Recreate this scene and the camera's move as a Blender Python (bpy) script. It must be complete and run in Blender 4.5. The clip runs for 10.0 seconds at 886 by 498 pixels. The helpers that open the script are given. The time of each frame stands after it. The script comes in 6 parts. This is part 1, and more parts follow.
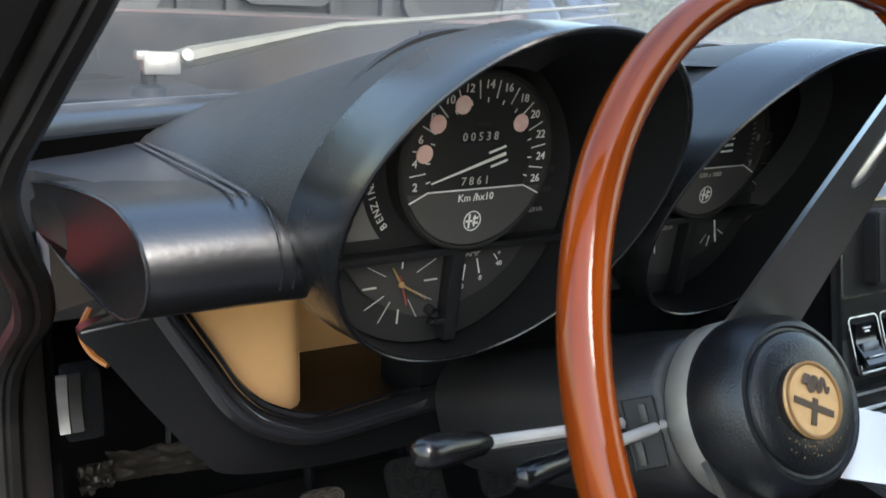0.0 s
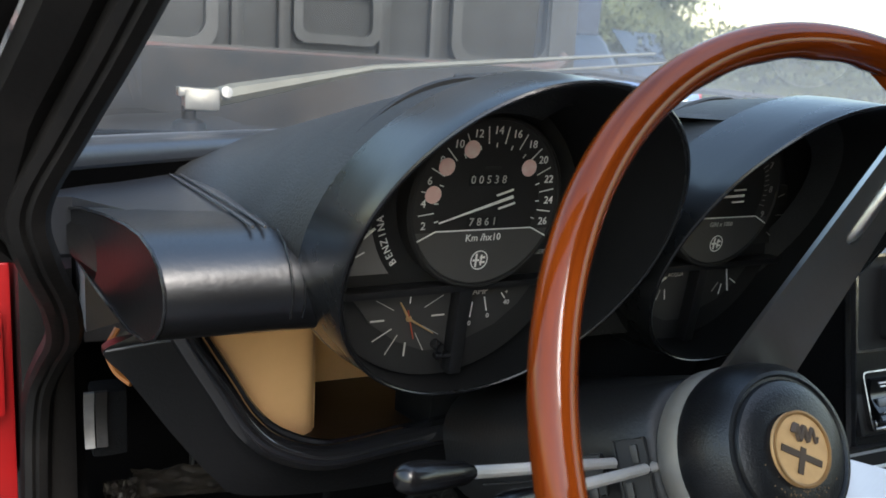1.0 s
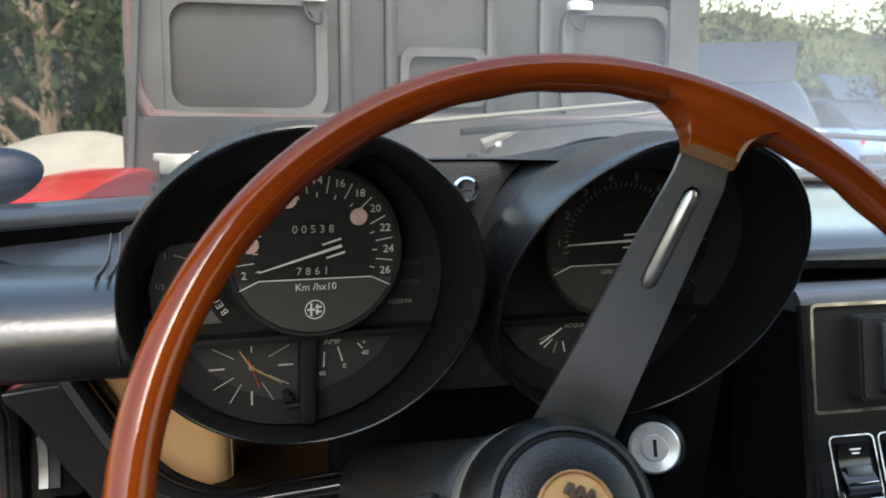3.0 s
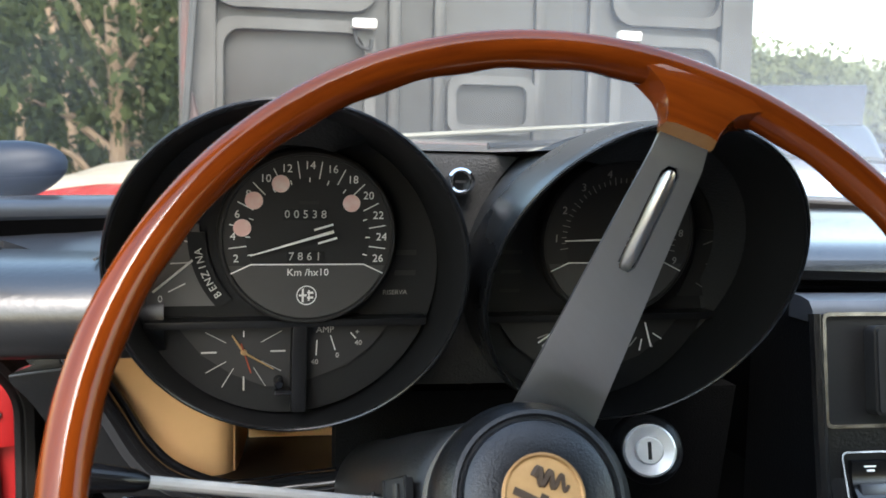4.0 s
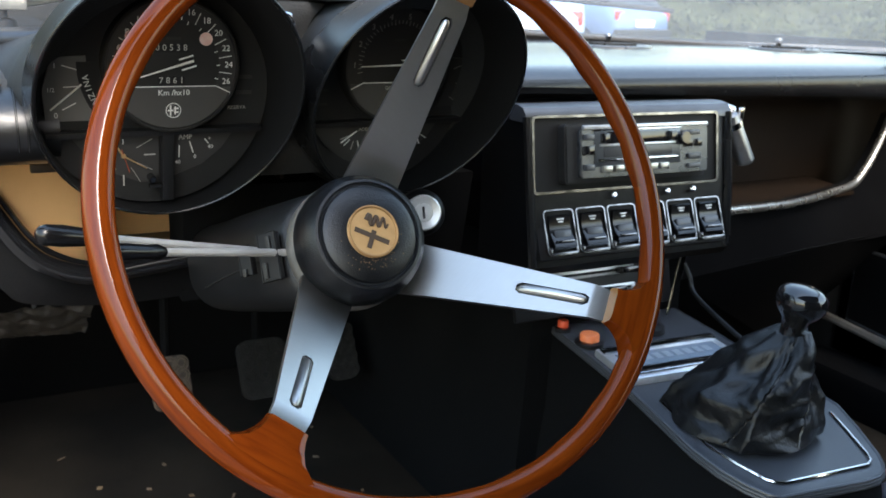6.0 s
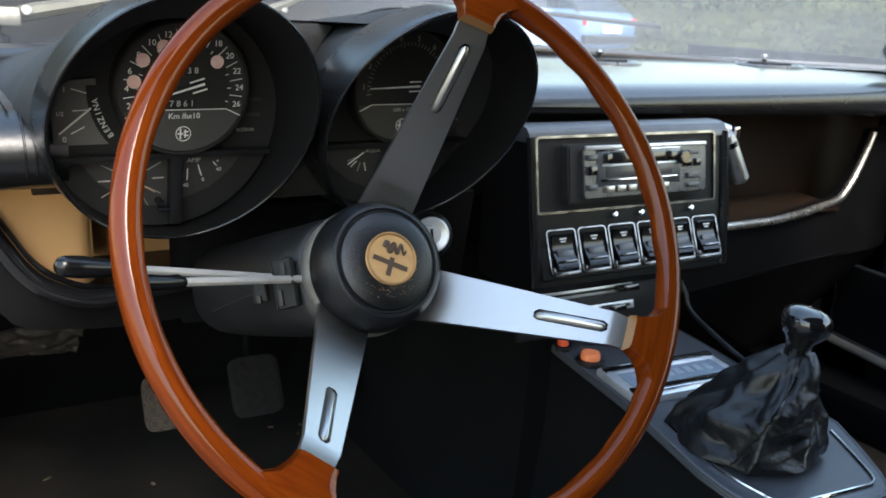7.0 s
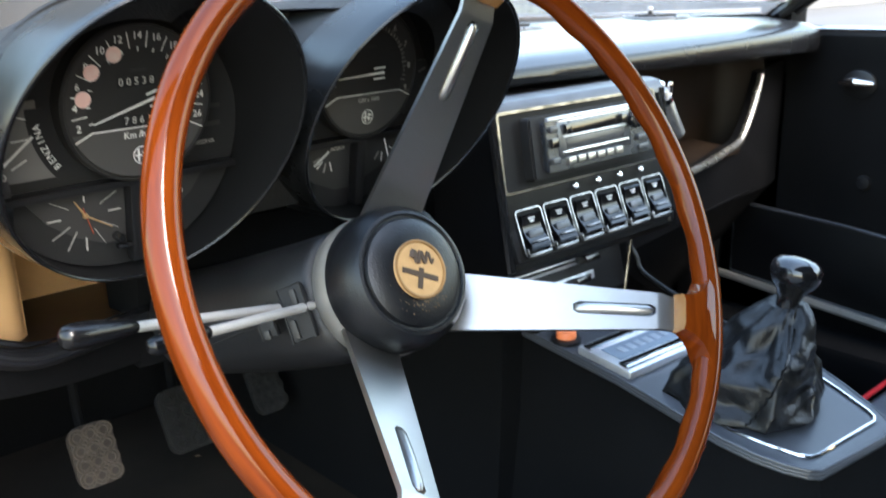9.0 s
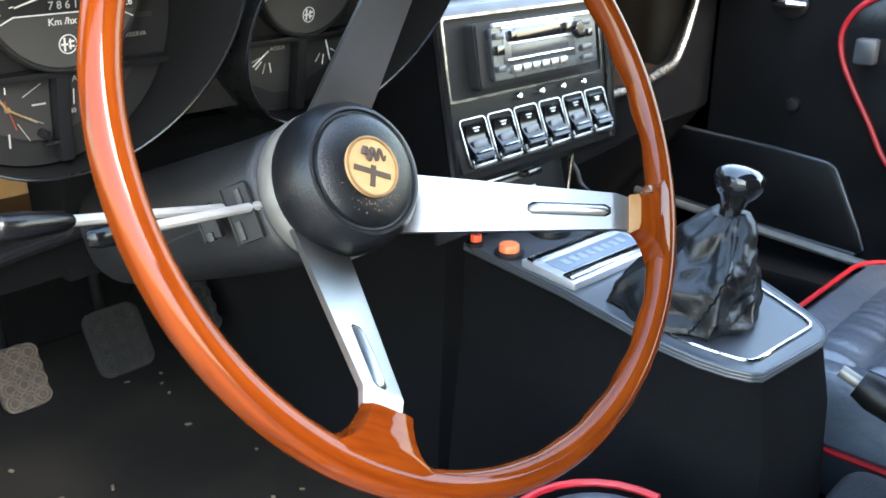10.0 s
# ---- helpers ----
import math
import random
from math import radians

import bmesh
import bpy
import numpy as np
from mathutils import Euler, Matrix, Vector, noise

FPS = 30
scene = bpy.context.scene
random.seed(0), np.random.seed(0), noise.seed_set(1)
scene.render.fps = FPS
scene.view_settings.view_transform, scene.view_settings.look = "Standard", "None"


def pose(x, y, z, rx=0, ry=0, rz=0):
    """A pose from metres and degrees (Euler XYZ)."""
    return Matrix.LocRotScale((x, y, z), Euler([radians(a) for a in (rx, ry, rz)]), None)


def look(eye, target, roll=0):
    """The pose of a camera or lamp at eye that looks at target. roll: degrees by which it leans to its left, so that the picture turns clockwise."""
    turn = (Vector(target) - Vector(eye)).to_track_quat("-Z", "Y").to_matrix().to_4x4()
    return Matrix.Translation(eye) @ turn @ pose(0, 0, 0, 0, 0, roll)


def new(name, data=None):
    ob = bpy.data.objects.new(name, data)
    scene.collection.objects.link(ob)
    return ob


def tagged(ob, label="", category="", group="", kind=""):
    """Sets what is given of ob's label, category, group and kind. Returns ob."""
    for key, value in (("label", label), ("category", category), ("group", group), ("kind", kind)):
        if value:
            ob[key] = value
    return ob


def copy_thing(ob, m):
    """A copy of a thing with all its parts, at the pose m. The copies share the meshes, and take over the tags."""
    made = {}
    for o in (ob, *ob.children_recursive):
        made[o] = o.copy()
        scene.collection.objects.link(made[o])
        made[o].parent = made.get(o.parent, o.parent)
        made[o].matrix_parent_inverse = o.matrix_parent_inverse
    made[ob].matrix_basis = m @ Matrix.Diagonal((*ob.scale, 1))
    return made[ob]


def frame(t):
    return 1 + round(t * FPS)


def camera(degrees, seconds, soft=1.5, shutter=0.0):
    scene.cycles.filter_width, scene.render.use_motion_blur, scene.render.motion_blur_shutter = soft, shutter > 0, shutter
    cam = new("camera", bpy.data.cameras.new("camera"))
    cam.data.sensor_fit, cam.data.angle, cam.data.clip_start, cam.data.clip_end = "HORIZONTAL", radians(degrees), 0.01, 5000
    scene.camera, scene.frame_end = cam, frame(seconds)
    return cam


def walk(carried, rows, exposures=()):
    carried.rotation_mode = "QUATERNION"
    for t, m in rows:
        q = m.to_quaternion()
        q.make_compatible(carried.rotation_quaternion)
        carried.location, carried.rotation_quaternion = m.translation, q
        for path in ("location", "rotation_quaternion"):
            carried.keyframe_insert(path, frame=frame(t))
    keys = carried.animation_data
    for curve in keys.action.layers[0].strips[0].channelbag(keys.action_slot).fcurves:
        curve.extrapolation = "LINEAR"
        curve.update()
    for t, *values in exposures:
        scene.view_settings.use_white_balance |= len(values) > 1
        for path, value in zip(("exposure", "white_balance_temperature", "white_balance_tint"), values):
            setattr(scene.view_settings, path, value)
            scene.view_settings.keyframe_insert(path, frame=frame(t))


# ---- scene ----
cam = camera(52.7, 10.0, 1.6, 0.3)
cam.data.dof.use_dof, cam.data.dof.focus_distance, cam.data.dof.aperture_fstop = True, 0.58, 18
EXPOSURES = [(t, stops, kelvin, 12) for t, stops, kelvin in (
    (0.0, 2.62, 6550), (0.5, 2.25, 6550), (1.0, 2.14, 6550), (2.0, 2.40, 6600), (3.0, 2.32, 6850), (4.5, 2.92, 6650), (5.0, 2.47, 6850),
    (5.5, 2.42, 6750), (7.0, 2.34, 6720), (7.5, 3.18, 6620), (8.5, 2.82, 6620), (9.2, 3.22, 6600), (10.0, 3.74, 6560))]
PATH = [
    (0, (0.035, 0.136, 0.897), (1.009, 1.821, 0.437), 1.5),
    (0.5, (0.035, 0.121, 0.904), (0.988, 1.828, 0.485), 3.1),
    (1, (0.046, 0.107, 0.902), (0.93, 1.86, 0.521), 3.1),
    (1.5, (0.06, 0.105, 0.894), (0.902, 1.887, 0.554), 2.8),
    (2, (0.101, 0.083, 0.887), (0.808, 1.926, 0.562), 1.8),
    (2.5, (0.181, 0.055, 0.896), (0.741, 1.958, 0.643), 1.6),
    (2.8, (0.225, 0.043, 0.904), (0.71, 1.964, 0.629), 0.3),
    (3, (0.252, 0.035, 0.901), (0.707, 1.965, 0.64), 0.1),
    (3.2, (0.256, 0.039, 0.916), (0.767, 1.945, 0.59), 2.0),
    (4.3, (0.299, 0.003, 0.862), (0.579, 1.978, 0.722), 1.1),
    (4.5, (0.267, -0.02, 0.87), (0.604, 1.938, 0.638), 1.5),
    (4.6, (0.255, -0.03, 0.871), (0.628, 1.919, 0.623), 1.7),
    (4.8, (0.235, -0.063, 0.891), (0.771, 1.833, 0.549), 2.7),
    (5, (0.208, -0.097, 0.894), (0.945, 1.706, 0.44), 3.0),
    (5.2, (0.196, -0.124, 0.883), (1.006, 1.649, 0.439), 2.7),
    (5.5, (0.179, -0.149, 0.885), (1.06, 1.574, 0.378), 2.4),
    (5.7, (0.168, -0.163, 0.884), (1.062, 1.544, 0.349), 2.3),
    (6.8, (0.14, -0.155, 0.896), (1.091, 1.528, 0.385), 2.7),
    (7, (0.129, -0.139, 0.9), (1.099, 1.53, 0.378), 2.7),
    (7.2, (0.115, -0.111, 0.928), (1.091, 1.501, 0.256), 2.1),
    (7.5, (0.087, -0.062, 0.951), (1.084, 1.502, 0.204), -1.3),
    (7.7, (0.074, -0.059, 0.928), (1.063, 1.565, 0.309), -2.7),
    (8, (0.061, -0.029, 0.924), (1.195, 1.536, 0.411), -1.2),
    (8.5, (0.046, -0.026, 0.914), (1.275, 1.473, 0.419), -1.4),
    (9, (0.06, -0.009, 0.902), (1.325, 1.429, 0.323), -1.6),
    (9.5, (0.061, 0.011, 0.877), (1.413, 1.302, 0.166), -0.5),
    (10, (0.054, 0.012, 0.874), (1.407, 1.3, 0.158), -0.2),
]
walk(cam, [(t, look(eye, target, roll)) for t, eye, target, roll in PATH], EXPOSURES)

# ---- world and light ----
world = bpy.data.worlds.new("sky")
scene.world = world
world.use_nodes = True
wn = world.node_tree
sky = wn.nodes.new("ShaderNodeTexSky")
sky.sky_type = "NISHITA"
sky.sun_disc = False
sky.sun_elevation, sky.sun_rotation = radians(47), radians(180)
sky.air_density, sky.dust_density, sky.ozone_density = 1.9, 2.0, 2.5
wn.links.new(sky.outputs[0], wn.nodes["Background"].inputs[0])
wn.nodes["Background"].inputs[1].default_value = 0.15
sun = new("sun", bpy.data.lights.new("sun", "SUN"))
sun.data.energy, sun.data.angle, sun.data.color = 1.2, radians(24), (1.0, 0.97, 0.93)
sun.matrix_world = look((0, 0, 0), (0.0, 0.68, -0.73))


# ---- materials ----
def mat(name, base, rough=0.5, metal=0.0, tint=None, grain=0.0, scale=200.0, wear=0.0, wear_scale=9.0, coat=0.0, bump=0.0, spec=0.5, streak=None):
    """A surface with variation at two scales: fine grain with relief, and broad stains or wear."""
    m = bpy.data.materials.new(name)
    m.use_nodes = True
    t = m.node_tree
    b = t.nodes["Principled BSDF"]
    b.inputs["Metallic"].default_value = metal
    b.inputs["Coat Weight"].default_value = coat
    b.inputs["Coat Roughness"].default_value = 0.06
    b.inputs["Specular IOR Level"].default_value = spec
    co = t.nodes.new("ShaderNodeTexCoord")
    mp = t.nodes.new("ShaderNodeMapping")
    t.links.new(co.outputs["Object"], mp.inputs[0])
    if streak:
        mp.inputs["Scale"].default_value = streak
    fine = t.nodes.new("ShaderNodeTexNoise")
    fine.inputs["Scale"].default_value, fine.inputs["Detail"].default_value = scale, 5.0
    t.links.new(mp.outputs[0], fine.inputs["Vector"])
    broad = t.nodes.new("ShaderNodeTexNoise")
    broad.inputs["Scale"].default_value, broad.inputs["Detail"].default_value = wear_scale, 6.0
    t.links.new(co.outputs["Object"], broad.inputs["Vector"])
    other = tint or tuple(min(1, c * 1.6 + 0.003) for c in base)
    mix = t.nodes.new("ShaderNodeMix")
    mix.data_type = "RGBA"
    mix.inputs["A"].default_value, mix.inputs["B"].default_value = (*base, 1), (*other, 1)
    add = t.nodes.new("ShaderNodeMath")
    add.operation = "MULTIPLY_ADD"
    ramp = t.nodes.new("ShaderNodeMapRange")
    ramp.inputs["From Min"].default_value, ramp.inputs["From Max"].default_value = 0.42, 0.7
    t.links.new(broad.outputs[0], ramp.inputs["Value"])
    t.links.new(ramp.outputs[0], add.inputs[0])
    add.inputs[1].default_value = wear
    g = t.nodes.new("ShaderNodeMath")
    g.operation = "MULTIPLY"
    t.links.new(fine.outputs[0], g.inputs[0])
    g.inputs[1].default_value = grain
    t.links.new(g.outputs[0], add.inputs[2])
    t.links.new(add.outputs[0], mix.inputs["Factor"])
    t.links.new(mix.outputs["Result"], b.inputs["Base Color"])
    rr = t.nodes.new("ShaderNodeMapRange")
    rr.inputs["To Min"].default_value, rr.inputs["To Max"].default_value = max(0.02, rough * 0.85), min(1, rough * 1.2)
    t.links.new(broad.outputs[0], rr.inputs["Value"])
    t.links.new(rr.outputs[0], b.inputs["Roughness"])
    if bump:
        bp = t.nodes.new("ShaderNodeBump")
        bp.inputs["Strength"].default_value, bp.inputs["Distance"].default_value = bump, 0.001
        t.links.new(fine.outputs[0], bp.inputs["Height"])
        t.links.new(bp.outputs[0], b.inputs["Normal"])
    return m


def glass(name, tint=(1, 1, 1), rough=0.0, gloss=0.06, dust=0.0, fresnel=False):
    """A thin clear pane: mostly straight through, with a little gloss, which grows with the slant where fresnel is set."""
    m = bpy.data.materials.new(name)
    m.use_nodes = True
    t = m.node_tree
    t.nodes.remove(t.nodes["Principled BSDF"])
    tr, gl, mx = (t.nodes.new(k) for k in ("ShaderNodeBsdfTransparent", "ShaderNodeBsdfGlossy", "ShaderNodeMixShader"))
    tr.inputs[0].default_value = (*tint, 1)
    gl.inputs["Roughness"].default_value = rough
    mx.inputs[0].default_value = gloss
    t.links.new(tr.outputs[0], mx.inputs[1])
    t.links.new(gl.outputs[0], mx.inputs[2])
    if fresnel:
        fr, two = t.nodes.new("ShaderNodeFresnel"), t.nodes.new("ShaderNodeMath")
        fr.inputs["IOR"].default_value = 1.5
        two.operation, two.inputs[1].default_value, two.use_clamp = "MULTIPLY", 1.6, True
        t.links.new(fr.outputs[0], two.inputs[0])
        t.links.new(two.outputs[0], mx.inputs[0])
    if not dust:
        t.links.new(mx.outputs[0], t.nodes["Material Output"].inputs[0])
        return m
    df, m2, n = (t.nodes.new(k) for k in ("ShaderNodeBsdfTranslucent", "ShaderNodeMixShader", "ShaderNodeTexNoise"))
    co, rg = t.nodes.new("ShaderNodeTexCoord"), t.nodes.new("ShaderNodeMapRange")
    df.inputs[0].default_value = (0.7, 0.7, 0.68, 1)
    n.inputs["Scale"].default_value, n.inputs["Detail"].default_value = 5.0, 6.0
    rg.inputs["To Min"].default_value, rg.inputs["To Max"].default_value = 0.2 * dust, 2.0 * dust
    rg.inputs["From Min"].default_value, rg.inputs["From Max"].default_value = 0.35, 0.75
    t.links.new(co.outputs["Object"], n.inputs["Vector"])
    t.links.new(n.outputs[0], rg.inputs["Value"])
    # painted veil for glare reflected in the glass, thickest low on the passenger's side
    xyz, low, side, veil, total = (t.nodes.new(k) for k in ("ShaderNodeSeparateXYZ", "ShaderNodeMapRange", "ShaderNodeMapRange", "ShaderNodeMath", "ShaderNodeMath"))
    t.links.new(co.outputs["Object"], xyz.inputs[0])
    for nd, axis, a, b, top in ((low, "Z", 0.24, 0.0, 1.0), (side, "X", -0.50, 0.10, 0.15)):
        nd.interpolation_type = "SMOOTHSTEP"
        nd.inputs["From Min"].default_value, nd.inputs["From Max"].default_value, nd.inputs["To Max"].default_value = a, b, top
        t.links.new(xyz.outputs[axis], nd.inputs["Value"])
    veil.operation, total.operation = "MULTIPLY", "ADD"
    t.links.new(low.outputs[0], veil.inputs[0])
    t.links.new(side.outputs[0], veil.inputs[1])
    t.links.new(veil.outputs[0], total.inputs[0])
    t.links.new(rg.outputs[0], total.inputs[1])
    t.links.new(total.outputs[0], m2.inputs[0])
    t.links.new(mx.outputs[0], m2.inputs[1])
    t.links.new(df.outputs[0], m2.inputs[2])
    t.links.new(m2.outputs[0], t.nodes["Material Output"].inputs[0])
    return m


PAD = mat("shiny_black_leather", (0.0045, 0.0047, 0.0055), 0.25, grain=0.5, scale=300, wear=0.35, wear_scale=6, bump=0.12, spec=0.5)
SHEEN = mat("sheeny_black_leather", (0.008, 0.009, 0.0115), 0.33, grain=0.5, scale=260, wear=0.4, wear_scale=8, bump=0.12, spec=0.95)
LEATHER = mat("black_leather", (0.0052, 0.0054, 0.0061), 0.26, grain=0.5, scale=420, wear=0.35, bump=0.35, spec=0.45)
VINYL = mat("black_vinyl", (0.0032, 0.0033, 0.0038), 0.36, grain=0.5, scale=500, wear=0.4, bump=0.3, spec=0.25)
HOOD = mat("grained_black_cowl", (0.0105, 0.0108, 0.0108), 0.52, grain=0.6, scale=620, wear=0.5, wear_scale=22, bump=0.55, spec=0.42)
HOODRING = mat("smooth_black_hood", (0.0055, 0.006, 0.0064), 0.27, grain=0.3, scale=300, wear=0.5, wear_scale=16, bump=0.05, spec=0.65)
# black leather of the top pad, base colour raised to carry reflected glare
TOPPAD = mat("glare_lifted_leather", (0.012, 0.0133, 0.0155), 0.22, grain=0.5, scale=300, wear=0.6, wear_scale=7, bump=0.2, spec=1.0, tint=(0.021, 0.0232, 0.0265))
SHROUD = mat("column_plastic", (0.0050, 0.0052, 0.0058), 0.45, grain=0.5, scale=500, wear=0.5, wear_scale=18, bump=0.25, spec=0.4)
SATIN = mat("satin_grey_trim", (0.1, 0.105, 0.115), 0.33, metal=0.5, wear=0.5, wear_scale=25, tint=(0.05, 0.052, 0.057))
FLOORCARPET = mat("worn_floor_carpet", (0.0085, 0.0078, 0.007), 0.95, grain=0.7, scale=700, wear=0.8, wear_scale=6, bump=0.9, spec=0.1, tint=(0.026, 0.022, 0.017))
PLASTIC = mat("black_plastic", (0.0080, 0.0080, 0.0088), 0.36, grain=0.4, scale=500, wear=0.3, bump=0.12, spec=0.35)
MATT = mat("matt_black", (0.0056, 0.0056, 0.0059), 0.7, grain=0.4, scale=700, wear=0.3)
GLOSSY = mat("glossy_black", (0.008, 0.008, 0.009), 0.12, coat=0.5, wear=0.3)
DIAL = mat("dial_face", (0.012, 0.0115, 0.011), 0.6, grain=0.3, scale=900, wear=0.2)
DIALRING = mat("dial_band", (0.02, 0.019, 0.018), 0.6, grain=0.3, scale=900, wear=0.2)
WHITE = mat("dial_white", (0.85, 0.84, 0.80), 0.6, tint=(0.5, 0.49, 0.45), wear=0.5, wear_scale=80)
STICKER = mat("pink_sticker", (0.85, 0.55, 0.5), 0.6, tint=(0.95, 0.8, 0.75), wear=0.8, wear_scale=120)
GOLDHAND = mat("brass_hand", (0.5, 0.33, 0.16), 0.35, metal=0.6, wear=0.2)
REDHAND = mat("orange_red", (0.75, 0.09, 0.03), 0.45, wear=0.3, wear_scale=60)
ORANGE = mat("orange_plastic", (0.85, 0.22, 0.08), 0.4, wear=0.3, wear_scale=80)
ALU = mat("brushed_aluminium", (0.52, 0.51, 0.49), 0.335, metal=1.0, tint=(0.45, 0.44, 0.41), grain=0.5, scale=90, streak=(1, 12, 1), wear=0.25, wear_scale=20, bump=0.05)
STEEL = mat("grey_painted_metal", (0.3, 0.285, 0.26), 0.45, metal=0.5, tint=(0.2, 0.19, 0.17), wear=0.5, wear_scale=40, grain=0.3)
CHROME = mat("chrome", (0.78, 0.78, 0.8), 0.12, metal=1.0, tint=(0.5, 0.5, 0.5), wear=0.4, wear_scale=50)
GOLD = mat("gold_emblem", (0.58, 0.34, 0.145), 0.45, metal=0.3, tint=(0.44, 0.25, 0.10), wear=0.5, wear_scale=120)
BROWNINK = mat("brown_mark", (0.06, 0.035, 0.02), 0.6, wear=0.3)
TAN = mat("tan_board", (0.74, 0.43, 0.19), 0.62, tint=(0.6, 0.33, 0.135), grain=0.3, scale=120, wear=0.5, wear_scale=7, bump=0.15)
# far darker than TAN: the tray floors and the passenger tray's inside
TANDARK = mat("darker_tan_board", (0.02, 0.011, 0.0055), 0.5, spec=0.3, tint=(0.012, 0.007, 0.0035), grain=0.3, scale=150, wear=0.5, bump=0.15)
CARPET = mat("black_carpet", (0.0022, 0.0024, 0.0029), 0.95, grain=0.7, scale=900, wear=0.4, bump=0.9, spec=0.1)
REDPIPE = mat("red_piping", (0.40, 0.010, 0.016), 0.4, wear=0.3, wear_scale=60)
REDPAINT = mat("red_car_paint", (0.62, 0.012, 0.012), 0.25, coat=0.6, wear=0.2)
# darker red than REDPAINT, for the open door's inner parts
REDINNER = mat("dark_red_paint", (0.36, 0.009, 0.010), 0.45, wear=0.5, tint=(0.22, 0.012, 0.012))
PALEWOOD = mat("pale_wood_edge", (0.27, 0.135, 0.05), 0.3, wear=0.6, wear_scale=90, tint=(0.2, 0.075, 0.02), coat=0.3)
RUBBER = mat("brown_rubber", (0.034, 0.024, 0.018), 0.65, tint=(0.03, 0.022, 0.016), wear=0.8, wear_scale=40, grain=0.3, bump=0.3)
SEAL = mat("black_seal_rubber", (0.004, 0.0038, 0.0037), 0.55, spec=0.3, tint=(0.011, 0.0095, 0.009), wear=0.5, wear_scale=30, bump=0.3, grain=0.4)
BONNET = mat("grey_primer", (0.032, 0.0322, 0.0325), 0.5, tint=(0.013, 0.0126, 0.0122), grain=0.4, scale=30, wear=0.95, wear_scale=4)
BONNETRIB = mat("grey_primer_rib", (0.040, 0.0398, 0.0395), 0.45, tint=(0.019, 0.0175, 0.0165), grain=0.4, scale=30, wear=0.85, wear_scale=6)
PLASTICBAG = mat("dusty_plastic", (0.035, 0.03, 0.026), 0.35, tint=(0.01, 0.009, 0.008), wear=0.9, wear_scale=60, bump=0.6, grain=0.4, scale=120)
PLATE = mat("console_vinyl", (0.062, 0.067, 0.077), 0.3, tint=(0.043, 0.046, 0.053), grain=0.5, scale=700, wear=0.4, bump=0.2)
ASH = mat("pale_grey_metal", (0.72, 0.74, 0.77), 0.33, metal=0.7, tint=(0.4, 0.41, 0.43), wear=0.4, wear_scale=50)
# worn chrome; its dark patches also stand in for broken highlights
WORNCHROME = mat("worn_chrome", (0.28, 0.28, 0.29), 0.24, metal=1.0, tint=(0.05, 0.05, 0.05), wear=1.0, wear_scale=70)
NICKEL = mat("bright_nickel", (0.8, 0.8, 0.79), 0.32, metal=0.5, tint=(0.6, 0.6, 0.6), wear=0.4, wear_scale=90)
HEAD = mat("black_headliner", (0.02, 0.02, 0.02), 0.9, grain=0.5, scale=300, wear=0.3)


def wood():
    m = bpy.data.materials.new("varnished_mahogany")
    m.use_nodes = True
    t = m.node_tree
    b = t.nodes["Principled BSDF"]
    b.inputs["Roughness"].default_value = 0.35
    b.inputs["Specular IOR Level"].default_value = 0.0
    b.inputs["Coat Weight"].default_value, b.inputs["Coat Roughness"].default_value = 0.55, 0.04
    b.inputs["Coat IOR"].default_value = 1.5
    co = t.nodes.new("ShaderNodeUVMap")
    mp = t.nodes.new("ShaderNodeMapping")
    mp.inputs["Scale"].default_value = (3, 26, 1)
    t.links.new(co.outputs[0], mp.inputs[0])
    n = t.nodes.new("ShaderNodeTexNoise")
    n.inputs["Scale"].default_value, n.inputs["Detail"].default_value, n.inputs["Distortion"].default_value = 1.6, 7, 0.6
    t.links.new(mp.outputs[0], n.inputs["Vector"])
    r = t.nodes.new("ShaderNodeValToRGB")
    r.color_ramp.elements[0].position, r.color_ramp.elements[0].color = 0.3, (0.090, 0.0145, 0.0019, 1)
    r.color_ramp.elements[1].position, r.color_ramp.elements[1].color = 0.7, (0.158, 0.0290, 0.0031, 1)
    t.links.new(n.outputs[0], r.inputs[0])
    t.links.new(r.outputs[0], b.inputs["Base Color"])
    return m


HORN = mat("fine_grained_leather", (0.0046, 0.0051, 0.0062), 0.31, grain=0.5, scale=900, wear=0.15, wear_scale=30, bump=0.35, spec=0.5)
WOOD = wood()
PANE = glass("windscreen_glass", (0.93, 0.96, 0.95), 0.0, 0.06, 0.025, True)


# ---- builders ----
def smooth(me, angle=35):
    for p in me.polygons:
        p.use_smooth = True
    me.set_sharp_from_angle(angle=radians(angle))


def thing(name, at=(0, 0, 0), label="", category="", group="", kind=""):
    ob = new(name)
    ob.location = at
    ob.empty_display_size = 0.02
    ob["at"] = list(at)
    return tagged(ob, label, category, group, kind)


def origin(ob):
    p = Vector((0, 0, 0))
    while ob:
        p += Vector(ob.location)
        ob = ob.parent
    return p


def part(name, bm, material, parent=None, label="", angle=35):
    """Links a bmesh, given in world places, as one mesh object under a thing or a part."""
    me = bpy.data.meshes.new(name)
    if parent:
        bm.transform(Matrix.Translation(-origin(parent)))
    bmesh.ops.recalc_face_normals(bm, faces=bm.faces)
    bm.to_mesh(me)
    bm.free()
    smooth(me, angle)
    me.materials.append(material)
    ob = new(name, me)
    ob.parent = parent
    return tagged(ob, label)


def whole(name, bm, material, label, category, group="", kind="", angle=35):
    return tagged(part(name, bm, material, None, label, angle), label, category, group, kind)


